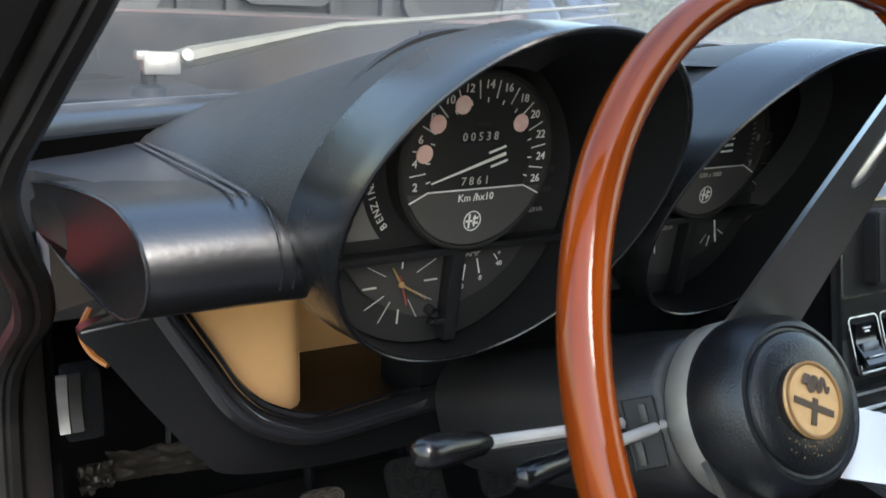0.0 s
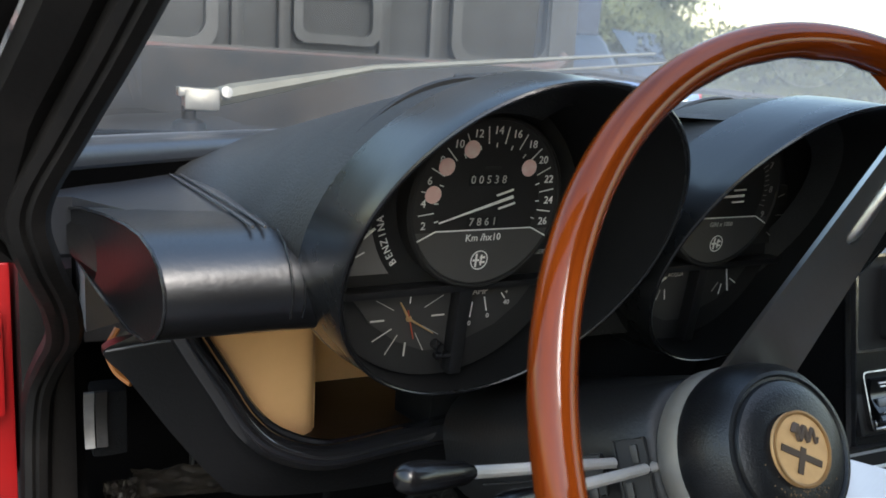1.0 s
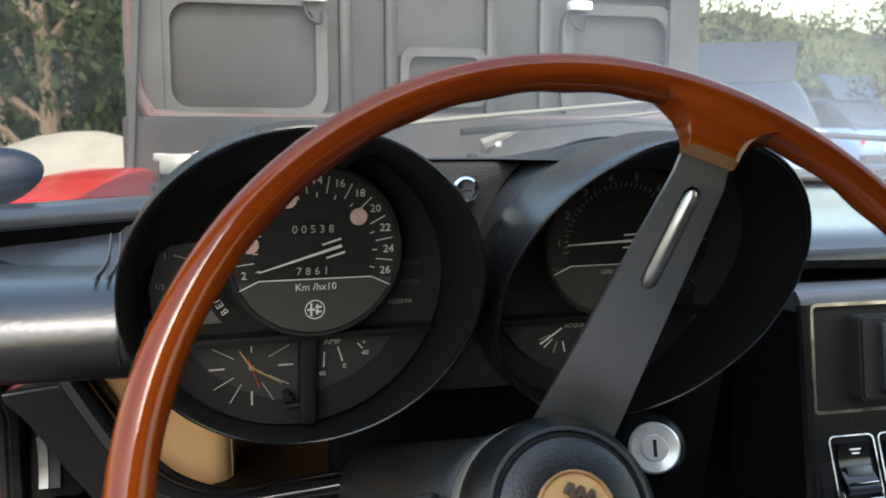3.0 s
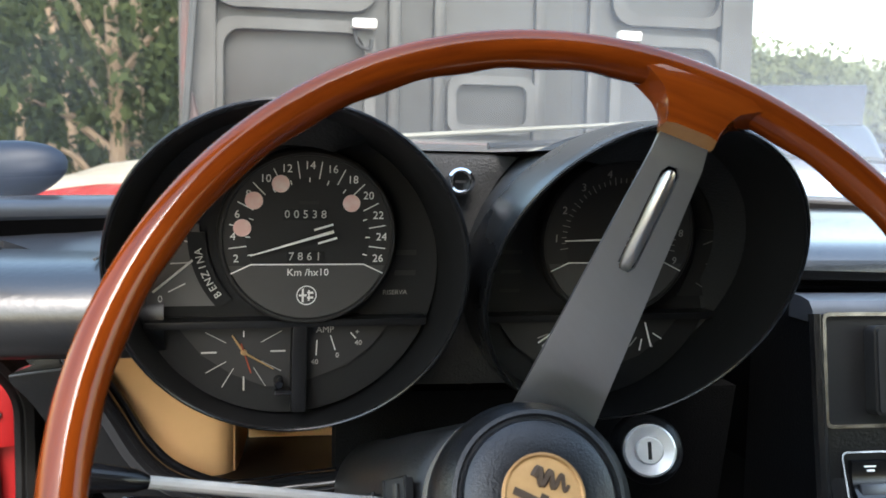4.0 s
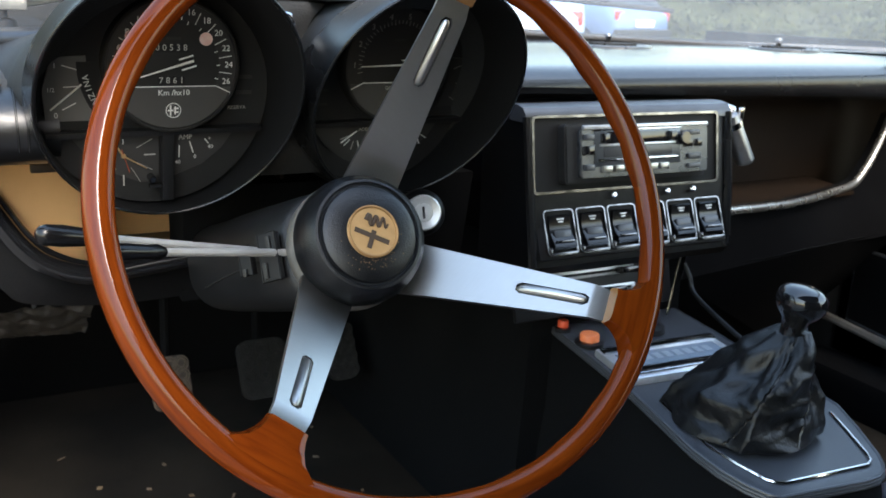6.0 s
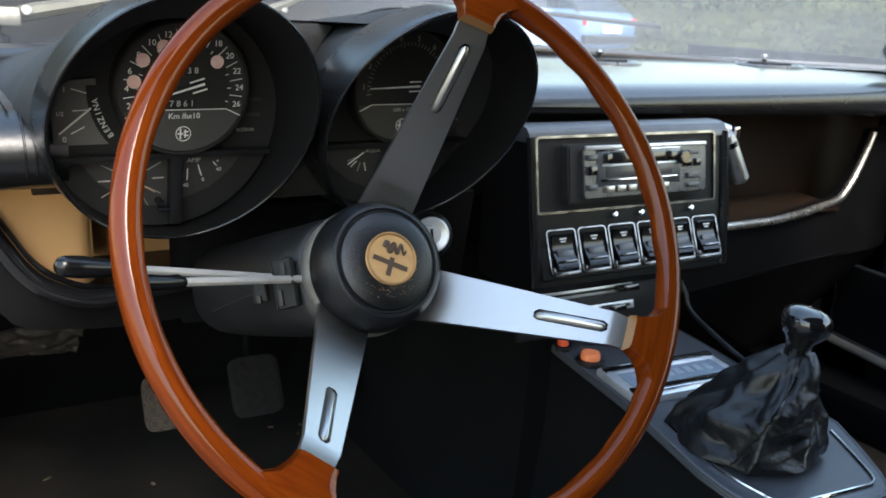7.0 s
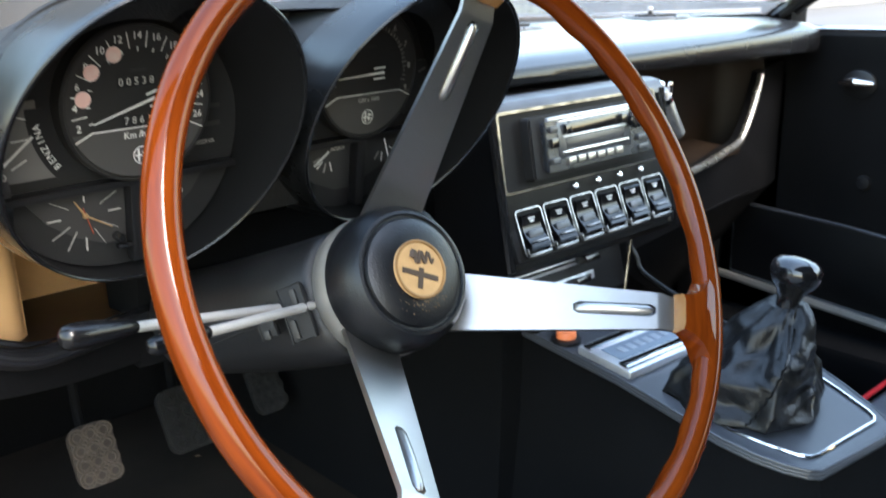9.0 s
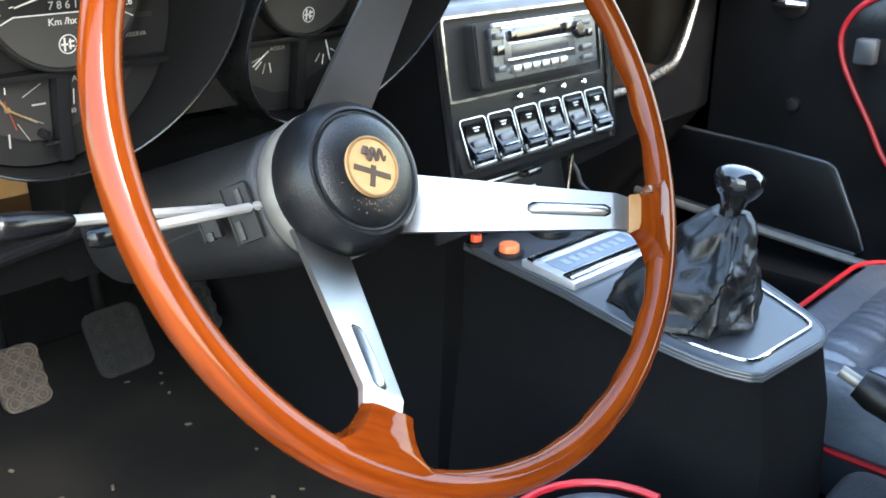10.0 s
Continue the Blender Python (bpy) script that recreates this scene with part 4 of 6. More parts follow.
# ---- steering column with stalks and ignition lock ----
col = thing("steering_column", WM @ Vector((0, 0, -0.2)), "black steering column shroud with stalks and ignition lock", "steering column")
shroud = []
for d, w, up, lo in ((-0.126, 0.046, 0.044, -0.044), (-0.130, 0.050, 0.046, -0.044), (-0.148, 0.060, 0.047, -0.041), (-0.18, 0.068, 0.051, -0.036), (-0.22, 0.075, 0.056, -0.029), (-0.265, 0.080, 0.062, -0.021), (-0.31, 0.083, 0.070, -0.012)):
    shroud.append([WM @ Vector((x, y + (up + lo) / 2, d)) for x, y in rounded(2 * w, up - lo, 0.034, 6)])
part("shroud", loft(shroud), SHROUD, col, angle=60)
# two openings in its side, with the clips that hold the stalks
SH = WM @ pose(-0.0605, 0.0, -0.1405, 0, 33, 0)
for y, z, hy, hz in ((0.000, 0.0095, 0.036, 0.0165), (0.002, -0.0135, 0.022, 0.0110)):
    part("stalk_slot", box((-0.0035, y, z), (0.006, hy, hz), 0.001, SH), MATT, col)
    part("slot_rim", tube([SH @ Vector((-0.0062, y + a * hy / 2, z + b * hz / 2)) for a, b in ((-1, -1), (-1, 1), (1, 1), (1, -1))], 0.0011, 6, True), SHROUD, col)
for y, z, ly in ((-0.010, 0.006, 0.012), (0.010, 0.012, 0.010), (-0.007, -0.014, 0.006)):
    part("clip", box((-0.0070, y, z), (0.003, ly, 0.004), 0.0008, SH), mat("dull_clip_metal", (0.035, 0.033, 0.031), 0.5, metal=0.4, wear=0.5, wear_scale=90), col)
part("shroud_seam", tube([WM @ Vector((-w - 0.0004, 0.001 - 0.02 * (d + 0.13), d)) for w, d in ((0.060, -0.150), (0.068, -0.18), (0.075, -0.22), (0.080, -0.265))], 0.0008, 5), MATT, col)


HANDLE = mat("stalk_black", (0.004, 0.004, 0.0045), 0.22, spec=0.4, wear=0.3, wear_scale=60)


def stalk(base, mid, tip, r):
    st = part("stalk", tube([base, Vector(base).lerp(Vector(mid), 0.5), mid], 0.0029, 10), mat("grey_stalk", (0.38, 0.37, 0.35), 0.4, tint=(0.28, 0.27, 0.25), wear=0.4, wear_scale=60), col, "grey metal stalk with a black handle")
    d = (Vector(tip) - Vector(mid))
    part("handle", tube([Vector(mid) - 0.006 * d.normalized(), Vector(mid), Vector(mid) + 0.2 * d, Vector(mid) + 0.6 * d, Vector(mid) + 0.85 * d, Vector(mid) + 0.94 * d, Vector(mid) + 0.985 * d, tip], [0.003, 0.0052, r * 0.82, r, r * 0.95, r * 0.78, r * 0.5, r * 0.12], 22), HANDLE, st)


stalk((0.346, 0.468, 0.7005), (0.222, 0.4246, 0.7331), (0.185, 0.4115, 0.742), 0.0070)
stalk((0.354, 0.4535, 0.703), (0.2546, 0.4082, 0.7251), (0.2195, 0.392, 0.733), 0.0056)
kc = Vector((0.503, 0.526, 0.706))
KD = (Vector((0.33, -0.05, 0.86)) - kc).normalized()
KX = Vector((1, 0, 0)) - KD * KD.x
KX.normalize()
KM = basis(kc, KX, KD.cross(KX), KD)
lock = part("ignition_lock", lathe([(0, -0.06), (0.0205, -0.06), (0.021, -0.008), (0.0198, -0.003), (0.0165, 0.0), (0.0160, -0.003), (0, -0.003)], KM, 36), VINYL, col)
part("lock_ring", lathe([(0.0158, -0.003), (0.0158, 0.002), (0.0145, 0.0034), (0.0085, 0.0016), (0.0085, -0.003)], KM, 36), NICKEL, lock, "chrome lock ring")
part("lock_barrel", lathe([(0, -0.003), (0.0083, -0.003), (0.0083, 0.0022), (0.0075, 0.003), (0, 0.003)], KM, 30), NICKEL, lock)
part("key_slot", box((0, 0, 0.003), (0.0022, 0.0105, 0.0008), 0, KM @ pose(0, 0, 0, 0, 0, 0)), MATT, lock)

# ---- trays in the dashboard ----
def tray(side):
    """Open shelf with a rolled black lip; -1 the driver's, +1 the passenger's."""
    if side < 0:
        lip = [(0.132, 0.657, 0.762), (0.147, 0.657, 0.733), (0.167, 0.657, 0.699), (0.184, 0.657, 0.671), (0.205, 0.657, 0.652), (0.24, 0.657, 0.640), (0.29, 0.655, 0.645), (0.345, 0.65, 0.652)]
        outer = [(0.128, 0.664, 0.735), (0.099, 0.663, 0.7265), (0.114, 0.665, 0.705), (0.14, 0.665, 0.666), (0.166, 0.665, 0.632), (0.187, 0.667, 0.615), (0.26, 0.67, 0.605), (0.345, 0.67, 0.607)]
        cat_l = "open dashboard tray lined with tan board"
    else:
        lip = [(1.380, 0.727, 0.748), (1.373, 0.725, 0.735), (1.347, 0.721, 0.69), (1.318, 0.716, 0.660), (1.298, 0.713, 0.650), (1.262, 0.708, 0.6455), (1.13, 0.677, 0.642), (0.94, 0.645, 0.650)]
        outer = [(1.4735, 0.735, 0.76), (1.4735, 0.735, 0.70), (1.4735, 0.735, 0.64), (1.4735, 0.735, 0.58), (1.45, 0.73, 0.556), (1.30, 0.715, 0.555), (1.13, 0.69, 0.555), (0.94, 0.66, 0.555)]
        cat_l = "open passenger tray with a dark brown inside"
    tr = thing("dashboard_tray", lip[4], cat_l, "tray", "dashboard trays")
    L, O = curve(lip, 5), curve(outer, 5)
    part("lip", tube([(p.x, p.y - 0.003, p.z) if side < 0 else (p.x + 0.002, p.y - 0.003, p.z - 0.004) for p in L], 0.0092 if side < 0 else 0.0058, 14), GLOSSY if side < 0 else mat("worn_lip", (0.55, 0.52, 0.46), 0.27, metal=0.85, tint=(0.16, 0.15, 0.13), wear=0.8, wear_scale=30), tr, "rolled shiny lip")
    back = [Vector((p.x, p.y + 0.012, p.z)) for p in O]
    part("front_panel", loft([[a, b, c, Vector((a.x, a.y + 0.012, a.z))] for a, b, c in zip(L, O, back)]), VINYL, tr)
    if side < 0:
        board = curve([(0.138, 0.661, 0), (0.165, 0.668, 0), (0.20, 0.677, 0), (0.228, 0.684, 0), (0.2390, 0.689, 0), (0.2450, 0.698, 0), (0.2480, 0.715, 0), (0.2500, 0.830, 0)], 6)
        part("side_board", loft([[Vector((p.x, p.y, lo + (0.775 - lo) * k / 3)) for k in range(4)] for p in board for lo in (max(0.636, 0.748 - 1.5 * max(0.0, p.x - 0.138)),)], False), TAN, tr)
        part("inner_rim", tube([(p.x + 0.0075, p.y + 0.004, p.z + 0.0065) for p in L], 0.0032, 8), GLOSSY, tr)
        part("back_board", box((0.334, 0.833, 0.69), (0.168, 0.006, 0.15), 0.001), TAN, tr)
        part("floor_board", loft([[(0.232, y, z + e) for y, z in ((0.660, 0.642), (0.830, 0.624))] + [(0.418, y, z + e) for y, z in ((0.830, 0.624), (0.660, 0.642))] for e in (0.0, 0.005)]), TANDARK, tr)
        # unseen top and end, added to keep stray light out of the tray
        part("top_light_block", box((0.330, 0.746, 0.760), (0.176, 0.166, 0.004), 0.001), TANDARK, tr)
        part("end_light_block", box((0.418, 0.746, 0.69), (0.004, 0.166, 0.14), 0.001), TANDARK, tr)
        # thin grey bar drawn for the highlight along the panel's upper edge
        part("edge_highlight", tube([(0.100, 0.6605, 0.7268), (0.118, 0.657, 0.7300), (0.137, 0.653, 0.7330)], 0.0009, 6), WELT, tr)
        part("trim_clip", box((0.212, 0.672, 0.735), (0.03, 0.006, 0.008), 0.002), TANDARK, tr)
    else:
        board = curve([(0.94, 0.77, 0), (1.15, 0.80, 0), (1.32, 0.81, 0), (1.375, 0.79, 0), (1.40, 0.73, 0)], 5)
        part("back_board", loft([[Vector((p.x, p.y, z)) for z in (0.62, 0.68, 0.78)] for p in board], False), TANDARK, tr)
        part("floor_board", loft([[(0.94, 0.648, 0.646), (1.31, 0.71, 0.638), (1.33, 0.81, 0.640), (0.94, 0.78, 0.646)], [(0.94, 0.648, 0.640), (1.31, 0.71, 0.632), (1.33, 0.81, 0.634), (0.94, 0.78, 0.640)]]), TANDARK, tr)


tray(-1)
tray(1)
kick = [[(0.93, 0.66, 0.56), (1.474, 0.735, 0.56), (1.474, 0.76, 0.56), (0.93, 0.70, 0.56)], [(0.93, 0.95, 0.28), (1.474, 0.95, 0.28), (1.474, 1.0, 0.28), (0.93, 1.0, 0.28)]]
part("under_panel", loft(kick), CARPET, dash)

# ---- centre stack ----
FT = radians(9)
FX, FY, FZ = Vector((1, 0, 0)), Vector((0, math.sin(FT), math.cos(FT))), Vector((0, -math.cos(FT), math.sin(FT)))
FM = basis((0.7650, 0.577, 0.7450), FX, FY, FZ)
stack = thing("centre_stack", (0.773, 0.6, 0.7), "black centre panel with a chrome-edged radio surround", "centre panel")
prof = [(0.592, 0.786), (0.584, 0.783), (0.580, 0.776), (0.566, 0.690), (0.556, 0.630), (0.566, 0.620), (0.66, 0.620), (0.66, 0.786)]
part("housing", loft([[(x, y, z) for y, z in prof] for x in (0.639, 0.643, 0.903, 0.907)]), VINYL, stack)
top_edge = loft([[(x, y, z) for y, z in ((0.608, 0.7905), (0.594, 0.7905), (0.584, 0.7885), (0.5785, 0.7825), (0.5775, 0.7755), (0.584, 0.774), (0.608, 0.774))] for x in (0.638, 0.641, 0.905, 0.908)])
part("top_trim", top_edge, SATIN, stack, "pale grey trim along the top")
part("chrome_frame", frame_bm(rounded(0.244, 0.078, 0.004, 2), rounded(0.239, 0.073, 0.003, 2), FM @ pose(0, -0.003, 0.004), 0.0035), WORNCHROME, stack, "thin worn chrome frame")
part("face_plate", slab(rounded(0.240, 0.074, 0.003, 2), FM @ pose(0, -0.003, 0.0035), 0.0012), LINING, stack)
part("stitched_edge", tube([(0.641, 0.580, 0.780), (0.641, 0.566, 0.70), (0.643, 0.556, 0.632)], 0.005, 8), LEATHER, stack)
part("stitched_edge", tube([(0.905, 0.580, 0.780), (0.905, 0.566, 0.70), (0.903, 0.556, 0.632)], 0.005, 8), LEATHER, stack)

radio = thing("car_radio", (0.782, 0.57, 0.738), "silver and black cassette car radio with push buttons", "radio")
RM = FM @ pose(0.004, -0.003, 0.0046) @ Matrix.Diagonal((0.95, 1.0, 1.0, 1.0))
part("surround", slab(rounded(0.194, 0.060, 0.004, 3), RM @ pose(-0.002, 0, 0), 0.013, 0.002), MATT, radio)
body = part("body", slab(rounded(0.176, 0.049, 0.004, 3), RM @ pose(0.004, 0, 0.012), 0.007, 0.0012), mat("radio_silver", (0.10, 0.11, 0.128), 0.26, metal=0.75, tint=(0.04, 0.045, 0.053), wear=0.4, wear_scale=60), radio)
RF = RM @ pose(0.004, 0, 0.0192)
part("silver_field", box((-0.012, 0.004, 0), (0.118, 0.036, 0.0008), 0.0003, RF), mat("radio_field", (0.15, 0.163, 0.185), 0.28, metal=0.8, tint=(0.07, 0.076, 0.087), wear=0.4), radio)
part("cassette_slot", box((-0.012, 0.0145, 0.0004), (0.084, 0.0125, 0.0016), 0.0006, RF), GLOSSY, radio)
part("display", box((-0.012, 0.0005, 0), (0.094, 0.011, 0.0014), 0.0006, RF), mat("radio_display", (0.05, 0.052, 0.055), 0.25, wear=0.3), radio)
part("trim_bar", box((-0.012, -0.0075, 0), (0.11, 0.0025, 0.003), 0.0008, RF), CHROME, radio)
part("trim_bar", box((-0.012, 0.0225, 0), (0.12, 0.0018, 0.002), 0.0006, RF), CHROME, radio)
part("top_bar", box((0.0, 0.0258, 0.0005), (0.172, 0.0042, 0.0035), 0.0012, RF), ASH, radio)
part("slot_bar", box((-0.012, 0.0075, 0.0006), (0.104, 0.0024, 0.0024), 0.0007, RF), ASH, radio)
for k in range(6):
    part("button", box((-0.055 + 0.0155 * k, -0.0165, 0.0012), (0.0125, 0.0068, 0.004), 0.001, RF), ALU, radio)
for x, y in ((-0.058, 0.0145), (0.034, 0.0145)):
    part("slider", box((x, y, 0.002), (0.010, 0.010, 0.005), 0.0012, RF), GLOSSY, radio)
for x, y, w, h in ((-0.078, 0.016, 0.012, 0.006), (-0.078, 0.003, 0.012, 0.009), (-0.078, -0.014, 0.012, 0.006), (0.066, 0.017, 0.016, 0.005), (0.058, 0.006, 0.010, 0.008), (0.073, 0.006, 0.008, 0.008), (0.066, -0.008, 0.018, 0.006), (0.066, -0.018, 0.018, 0.005)):
    part("key", box((x, y, 0.001), (w, h, 0.004), 0.001, RF), SATIN if h < 0.007 else GLOSSY, radio)
part("volume_knob", lathe([(0, 0), (0.0075, 0), (0.007, 0.006), (0.006, 0.007), (0, 0.007)], RF @ pose(0.050, 0.012, 0), 20), GLOSSY, radio)

# rocker switches on a sloping ledge
ST = radians(22)
SM = basis((0.7730, 0.562, 0.666), Vector((1, 0, 0)), Vector((0, math.sin(ST), math.cos(ST))), Vector((0, -math.cos(ST), math.sin(ST))))
part("switch_ledge", box((0, 0, -0.006), (0.250, 0.058, 0.014), 0.003, SM), PLASTIC, stack)
first = thing("rocker_switch", SM @ Vector((-0.0985, -0.002, 0)), "black rocker switch in a worn chrome frame", "switch", "rocker switches")
B = SM @ pose(-0.0985, -0.002, 0)
part("frame", frame_bm(rounded(0.0372, 0.0470, 0.0045, 3), rounded(0.0346, 0.0446, 0.0036, 3), B, 0.0056), WORNCHROME, first, "chrome frame")
part("well", box((0, 0, 0.0008), (0.031, 0.042, 0.0016), 0, B), MATT, first)
rk = [[B @ Vector((x, y, z)) for y, z in ((-0.0175, 0.0), (-0.0175, 0.0095), (-0.0155, 0.0118), (-0.012, 0.0108), (-0.003, 0.0062), (0.0015, 0.0046), (0.008, 0.0050), (0.016, 0.0078), (0.0178, 0.0066), (0.0178, 0.0))] for x in (-0.0128, -0.0122, 0.0122, 0.0128)]
r1 = part("rocker", loft(rk), mat("rocker_black", (0.004, 0.004, 0.0045), 0.2, spec=0.5, wear=0.4, wear_scale=120), first)
part("symbol", join(box((0, 0.0132, 0.0076), (0.0085, 0.0012, 0.0008), 0, B), box((0.0005, 0.0105, 0.0068), (0.0055, 0.0014, 0.0008), 0, B)), WHITE, r1)
part("pad", box((0.001, -0.002, 0.0066), (0.020, 0.0075, 0.002), 0.0009, B), SATIN, r1, "grey worn pad")
part("foot_bar", box((0, -0.0218, 0.0042), (0.034, 0.0030, 0.0065), 0.0010, B), WORNCHROME, first)
for x in (-0.0155, 0.0155):
    part("corner", box((x, -0.0175, 0.0045), (0.0030, 0.0060, 0.0066), 0.0010, B), WORNCHROME, first)
part("grip", box((0, -0.0098, 0.0112), (0.022, 0.0018, 0.0022), 0.0007, B), WORNCHROME, r1)
for k in range(1, 6):
    copy_thing(first, Matrix.Translation(SM @ Vector((-0.0985 + 0.0398 * k, -0.002, 0))))
for k in range(4):
    tl = thing("warning_light", SM @ Vector((-0.03 + 0.036 * k, 0.029, 0.002)), "tiny chrome-ringed warning light above the switches", "lamp", "warning lights")
    part("bezel", lathe([(0, 0), (0.0036, 0), (0.0034, 0.010), (0.002, 0.0118), (0, 0.0118)], SM @ pose(-0.03 + 0.036 * k, 0.031, 0.002), 14), CHROME, tl)

# heater levers below
heater = thing("heater_control", (0.745, 0.585, 0.60), "recessed heater panel with two sliding levers", "heater control")
HM = basis((0.745, 0.586, 0.595), Vector((1, 0, 0)), Vector((0, 0.25, 0.97)).normalized(), Vector((0, -0.97, 0.25)).normalized())
part("plate", box((0, 0, 0), (0.21, 0.062, 0.006), 0.002, HM), PLASTIC, heater)
for y in (0.012, -0.008):
    part("slot_strip", box((-0.012, y, 0.0035), (0.13, 0.009, 0.002), 0.0008, HM), ASH, heater)
    part("slot", box((-0.012, y, 0.0045), (0.118, 0.003, 0.0012), 0, HM), MATT, heater)
for x, y in ((0.038, 0.012), (0.018, -0.008)):
    part("lever", box((x, y, 0.012), (0.024, 0.007, 0.016), 0.002, HM), GLOSSY, heater)
part("chrome_strip", tube([(0.858, 0.575, 0.628), (0.852, 0.574, 0.60), (0.842, 0.572, 0.55)], 0.0018, 8), WORNCHROME, heater)

# small silver torch hanging at the panel's end
torch = thing("cigarette_lighter", (0.935, 0.6, 0.76), "silver metal plug hanging beside the radio panel", "lighter")
part("socket", lathe([(0, 0), (0.012, 0), (0.0125, 0.012), (0.009, 0.016), (0, 0.016)], look((0.908, 0.598, 0.757), (0.83, 0.59, 0.77)), 20), PLASTIC, torch)
PLUG = mat("dull_grey_plug", (0.3, 0.3, 0.31), 0.3, metal=0.8, wear=0.5, wear_scale=60, tint=(0.14, 0.14, 0.145))
part("barrel", tube([(0.9165, 0.590, 0.776), (0.918, 0.590, 0.773), (0.926, 0.588, 0.757), (0.944, 0.582, 0.722), (0.945, 0.582, 0.720)], [0.007, 0.0105, 0.0118, 0.0108, 0.0085], 18), PLUG, torch)
part("collar", tube([(0.9215, 0.589, 0.766), (0.9245, 0.5885, 0.760)], 0.0128, 18), CHROME, torch)
part("head", tube([(0.907, 0.592, 0.781), (0.915, 0.592, 0.782), (0.925, 0.592, 0.779)], 0.0055, 12), CHROME, torch)
part("tab", box((0.930, 0.583, 0.776), (0.006, 0.004, 0.014), 0.001), CHROME, torch)

# ---- console ----
console = thing("centre_console", (0.765, 0.43, 0.25), "black carpeted tunnel console with a vinyl top plate", "console")
left = [(0.706, 0.615), (0.703, 0.56), (0.698, 0.47), (0.688, 0.40), (0.6805, 0.348), (0.6808, 0.316), (0.6855, 0.292), (0.6925, 0.2755), (0.700, 0.2685)]
right = [(0.788, 0.2590), (0.803, 0.2595), (0.815, 0.2640), (0.8240, 0.272), (0.8330, 0.284), (0.854, 0.322), (0.872, 0.36), (0.876, 0.56), (0.876, 0.615)]
outl = left + right


def con_z(y):
    return 0.517 + (y - 0.262) * 0.083


def con_ring(dz, grow=0.0):
    cx, cy = 0.768, 0.43
    return [(cx + (x - cx) * (1 + grow), cy + (y - cy) * (1 + grow * 0.4), con_z(y) + dz) for x, y in outl]


part("top_plate", loft([con_ring(-0.008, 0.01), con_ring(-0.002, 0.012), con_ring(0.0, 0.0), con_ring(0.0, -0.05)]), PLATE, console)
for dz, g, r in ((-0.0006, 0.010, 0.0017), (-0.0034, 0.017, 0.0017), (-0.0062, 0.019, 0.0017)):
    part("edge_rib", tube([Vector(q) for q in con_ring(dz, g)], r, 8, True), PLATE, console)
inl = [(0.708, 0.42), (0.6985, 0.372), (0.6955, 0.345), (0.6990, 0.316), (0.7050, 0.290), (0.7100, 0.2830), (0.7180, 0.2800), (0.8080, 0.2735), (0.8160, 0.2770), (0.8220, 0.2850), (0.838, 0.318), (0.852, 0.350)]
part("chrome_line", tube([(x, y, con_z(y) + 0.001) for x, y in inl], 0.0016, 6), CHROME, console, "thin chrome inlay line")
side = [[(x, y, con_z(y) - 0.008) for x, y in outl], [(x + (0.004 if x > 0.76 else -0.004), y - (0.012 if y < 0.3 else 0), 0.45) for x, y in outl], [(x + (0.02 if x > 0.76 else -0.03), y - (0.02 if y < 0.3 else 0), 0.25) for x, y in outl]]
part("carpet_side", loft(side), CARPET, console)
part("front_foot", loft([[(0.68, 0.60, 0.63), (0.88, 0.60, 0.63), (0.90, 0.98, 0.63), (0.66, 0.98, 0.63)], [(0.66, 0.60, 0.25), (0.90, 0.60, 0.25), (0.92, 1.3, 0.25), (0.64, 1.3, 0.25)]]), CARPET, console)
part("side_trim", tube(curve([(0.886, 0.60, 0.60), (0.888, 0.59, 0.585), (0.886, 0.575, 0.567), (0.876, 0.50, 0.548), (0.868, 0.44, 0.540)], 5), 0.0028, 8), SHROUD, console)

ash = thing("ashtray", (0.77, 0.48, 0.535), "pale metal ashtray lid with raised ribs and a name strip", "ashtray")
AZ = math.atan(0.083)
AM = basis((0.7765, 0.487, con_z(0.487) + 0.001), Vector((1, 0, 0)), Vector((0, math.cos(AZ), math.sin(AZ))), Vector((0, -math.sin(AZ), math.cos(AZ)))) @ pose(0, 0, 0, 0, 0, -3) @ Matrix.Diagonal((1.07, 1.04, 1, 1))
part("lid", box((0, 0, 0.003), (0.138, 0.066, 0.009), 0.003, AM), ASH, ash)
part("inset", box((0, 0.001, 0.0078), (0.116, 0.026, 0.0012), 0.0005, AM), mat("ashtray_blue_grey", (0.16, 0.2, 0.25), 0.4, wear=0.4), ash)
part("rib", box((0, 0.023, 0.0085), (0.134, 0.010, 0.004), 0.0015, AM), CHROME, ash)
part("rib", box((0, -0.022, 0.0085), (0.134, 0.012, 0.004), 0.0015, AM), CHROME, ash)
for k in range(8):
    part("name_bar", box((-0.042 + 0.012 * k, 0.001, 0.0088), (0.0075, 0.011, 0.0008), 0.0003, AM), mat("name_bar_grey", (0.28, 0.32, 0.37), 0.4), ash)
for nm, at, mt, r, lb in (("push_button", (0.7170, 0.550, con_z(0.550)), ORANGE, 0.0105, "round orange push button on the console"), ("push_button", (0.709, 0.588, con_z(0.588)), REDHAND, 0.006, "small red push button on the console")):
    pb = thing(nm, at, lb, "button", "console buttons")
    bm_ = basis(at, Vector((1, 0, 0)), Vector((0, 1, 0)), Vector((0, 0, 1)))
    part("collar", lathe([(0, 0), (r * 1.5, 0), (r * 1.5, 0.004), (r * 1.1, 0.005), (0, 0.005)], bm_, 24), PLASTIC, pb)
    part("cap", lathe([(0, 0.004), (r, 0.004), (r, 0.011), (r * 0.9, 0.0125), (0, 0.0125)], bm_, 24), mt, pb)
ck = thing("choke_knob", (0.80, 0.562, con_z(0.562)), "round black knob on the console", "knob")
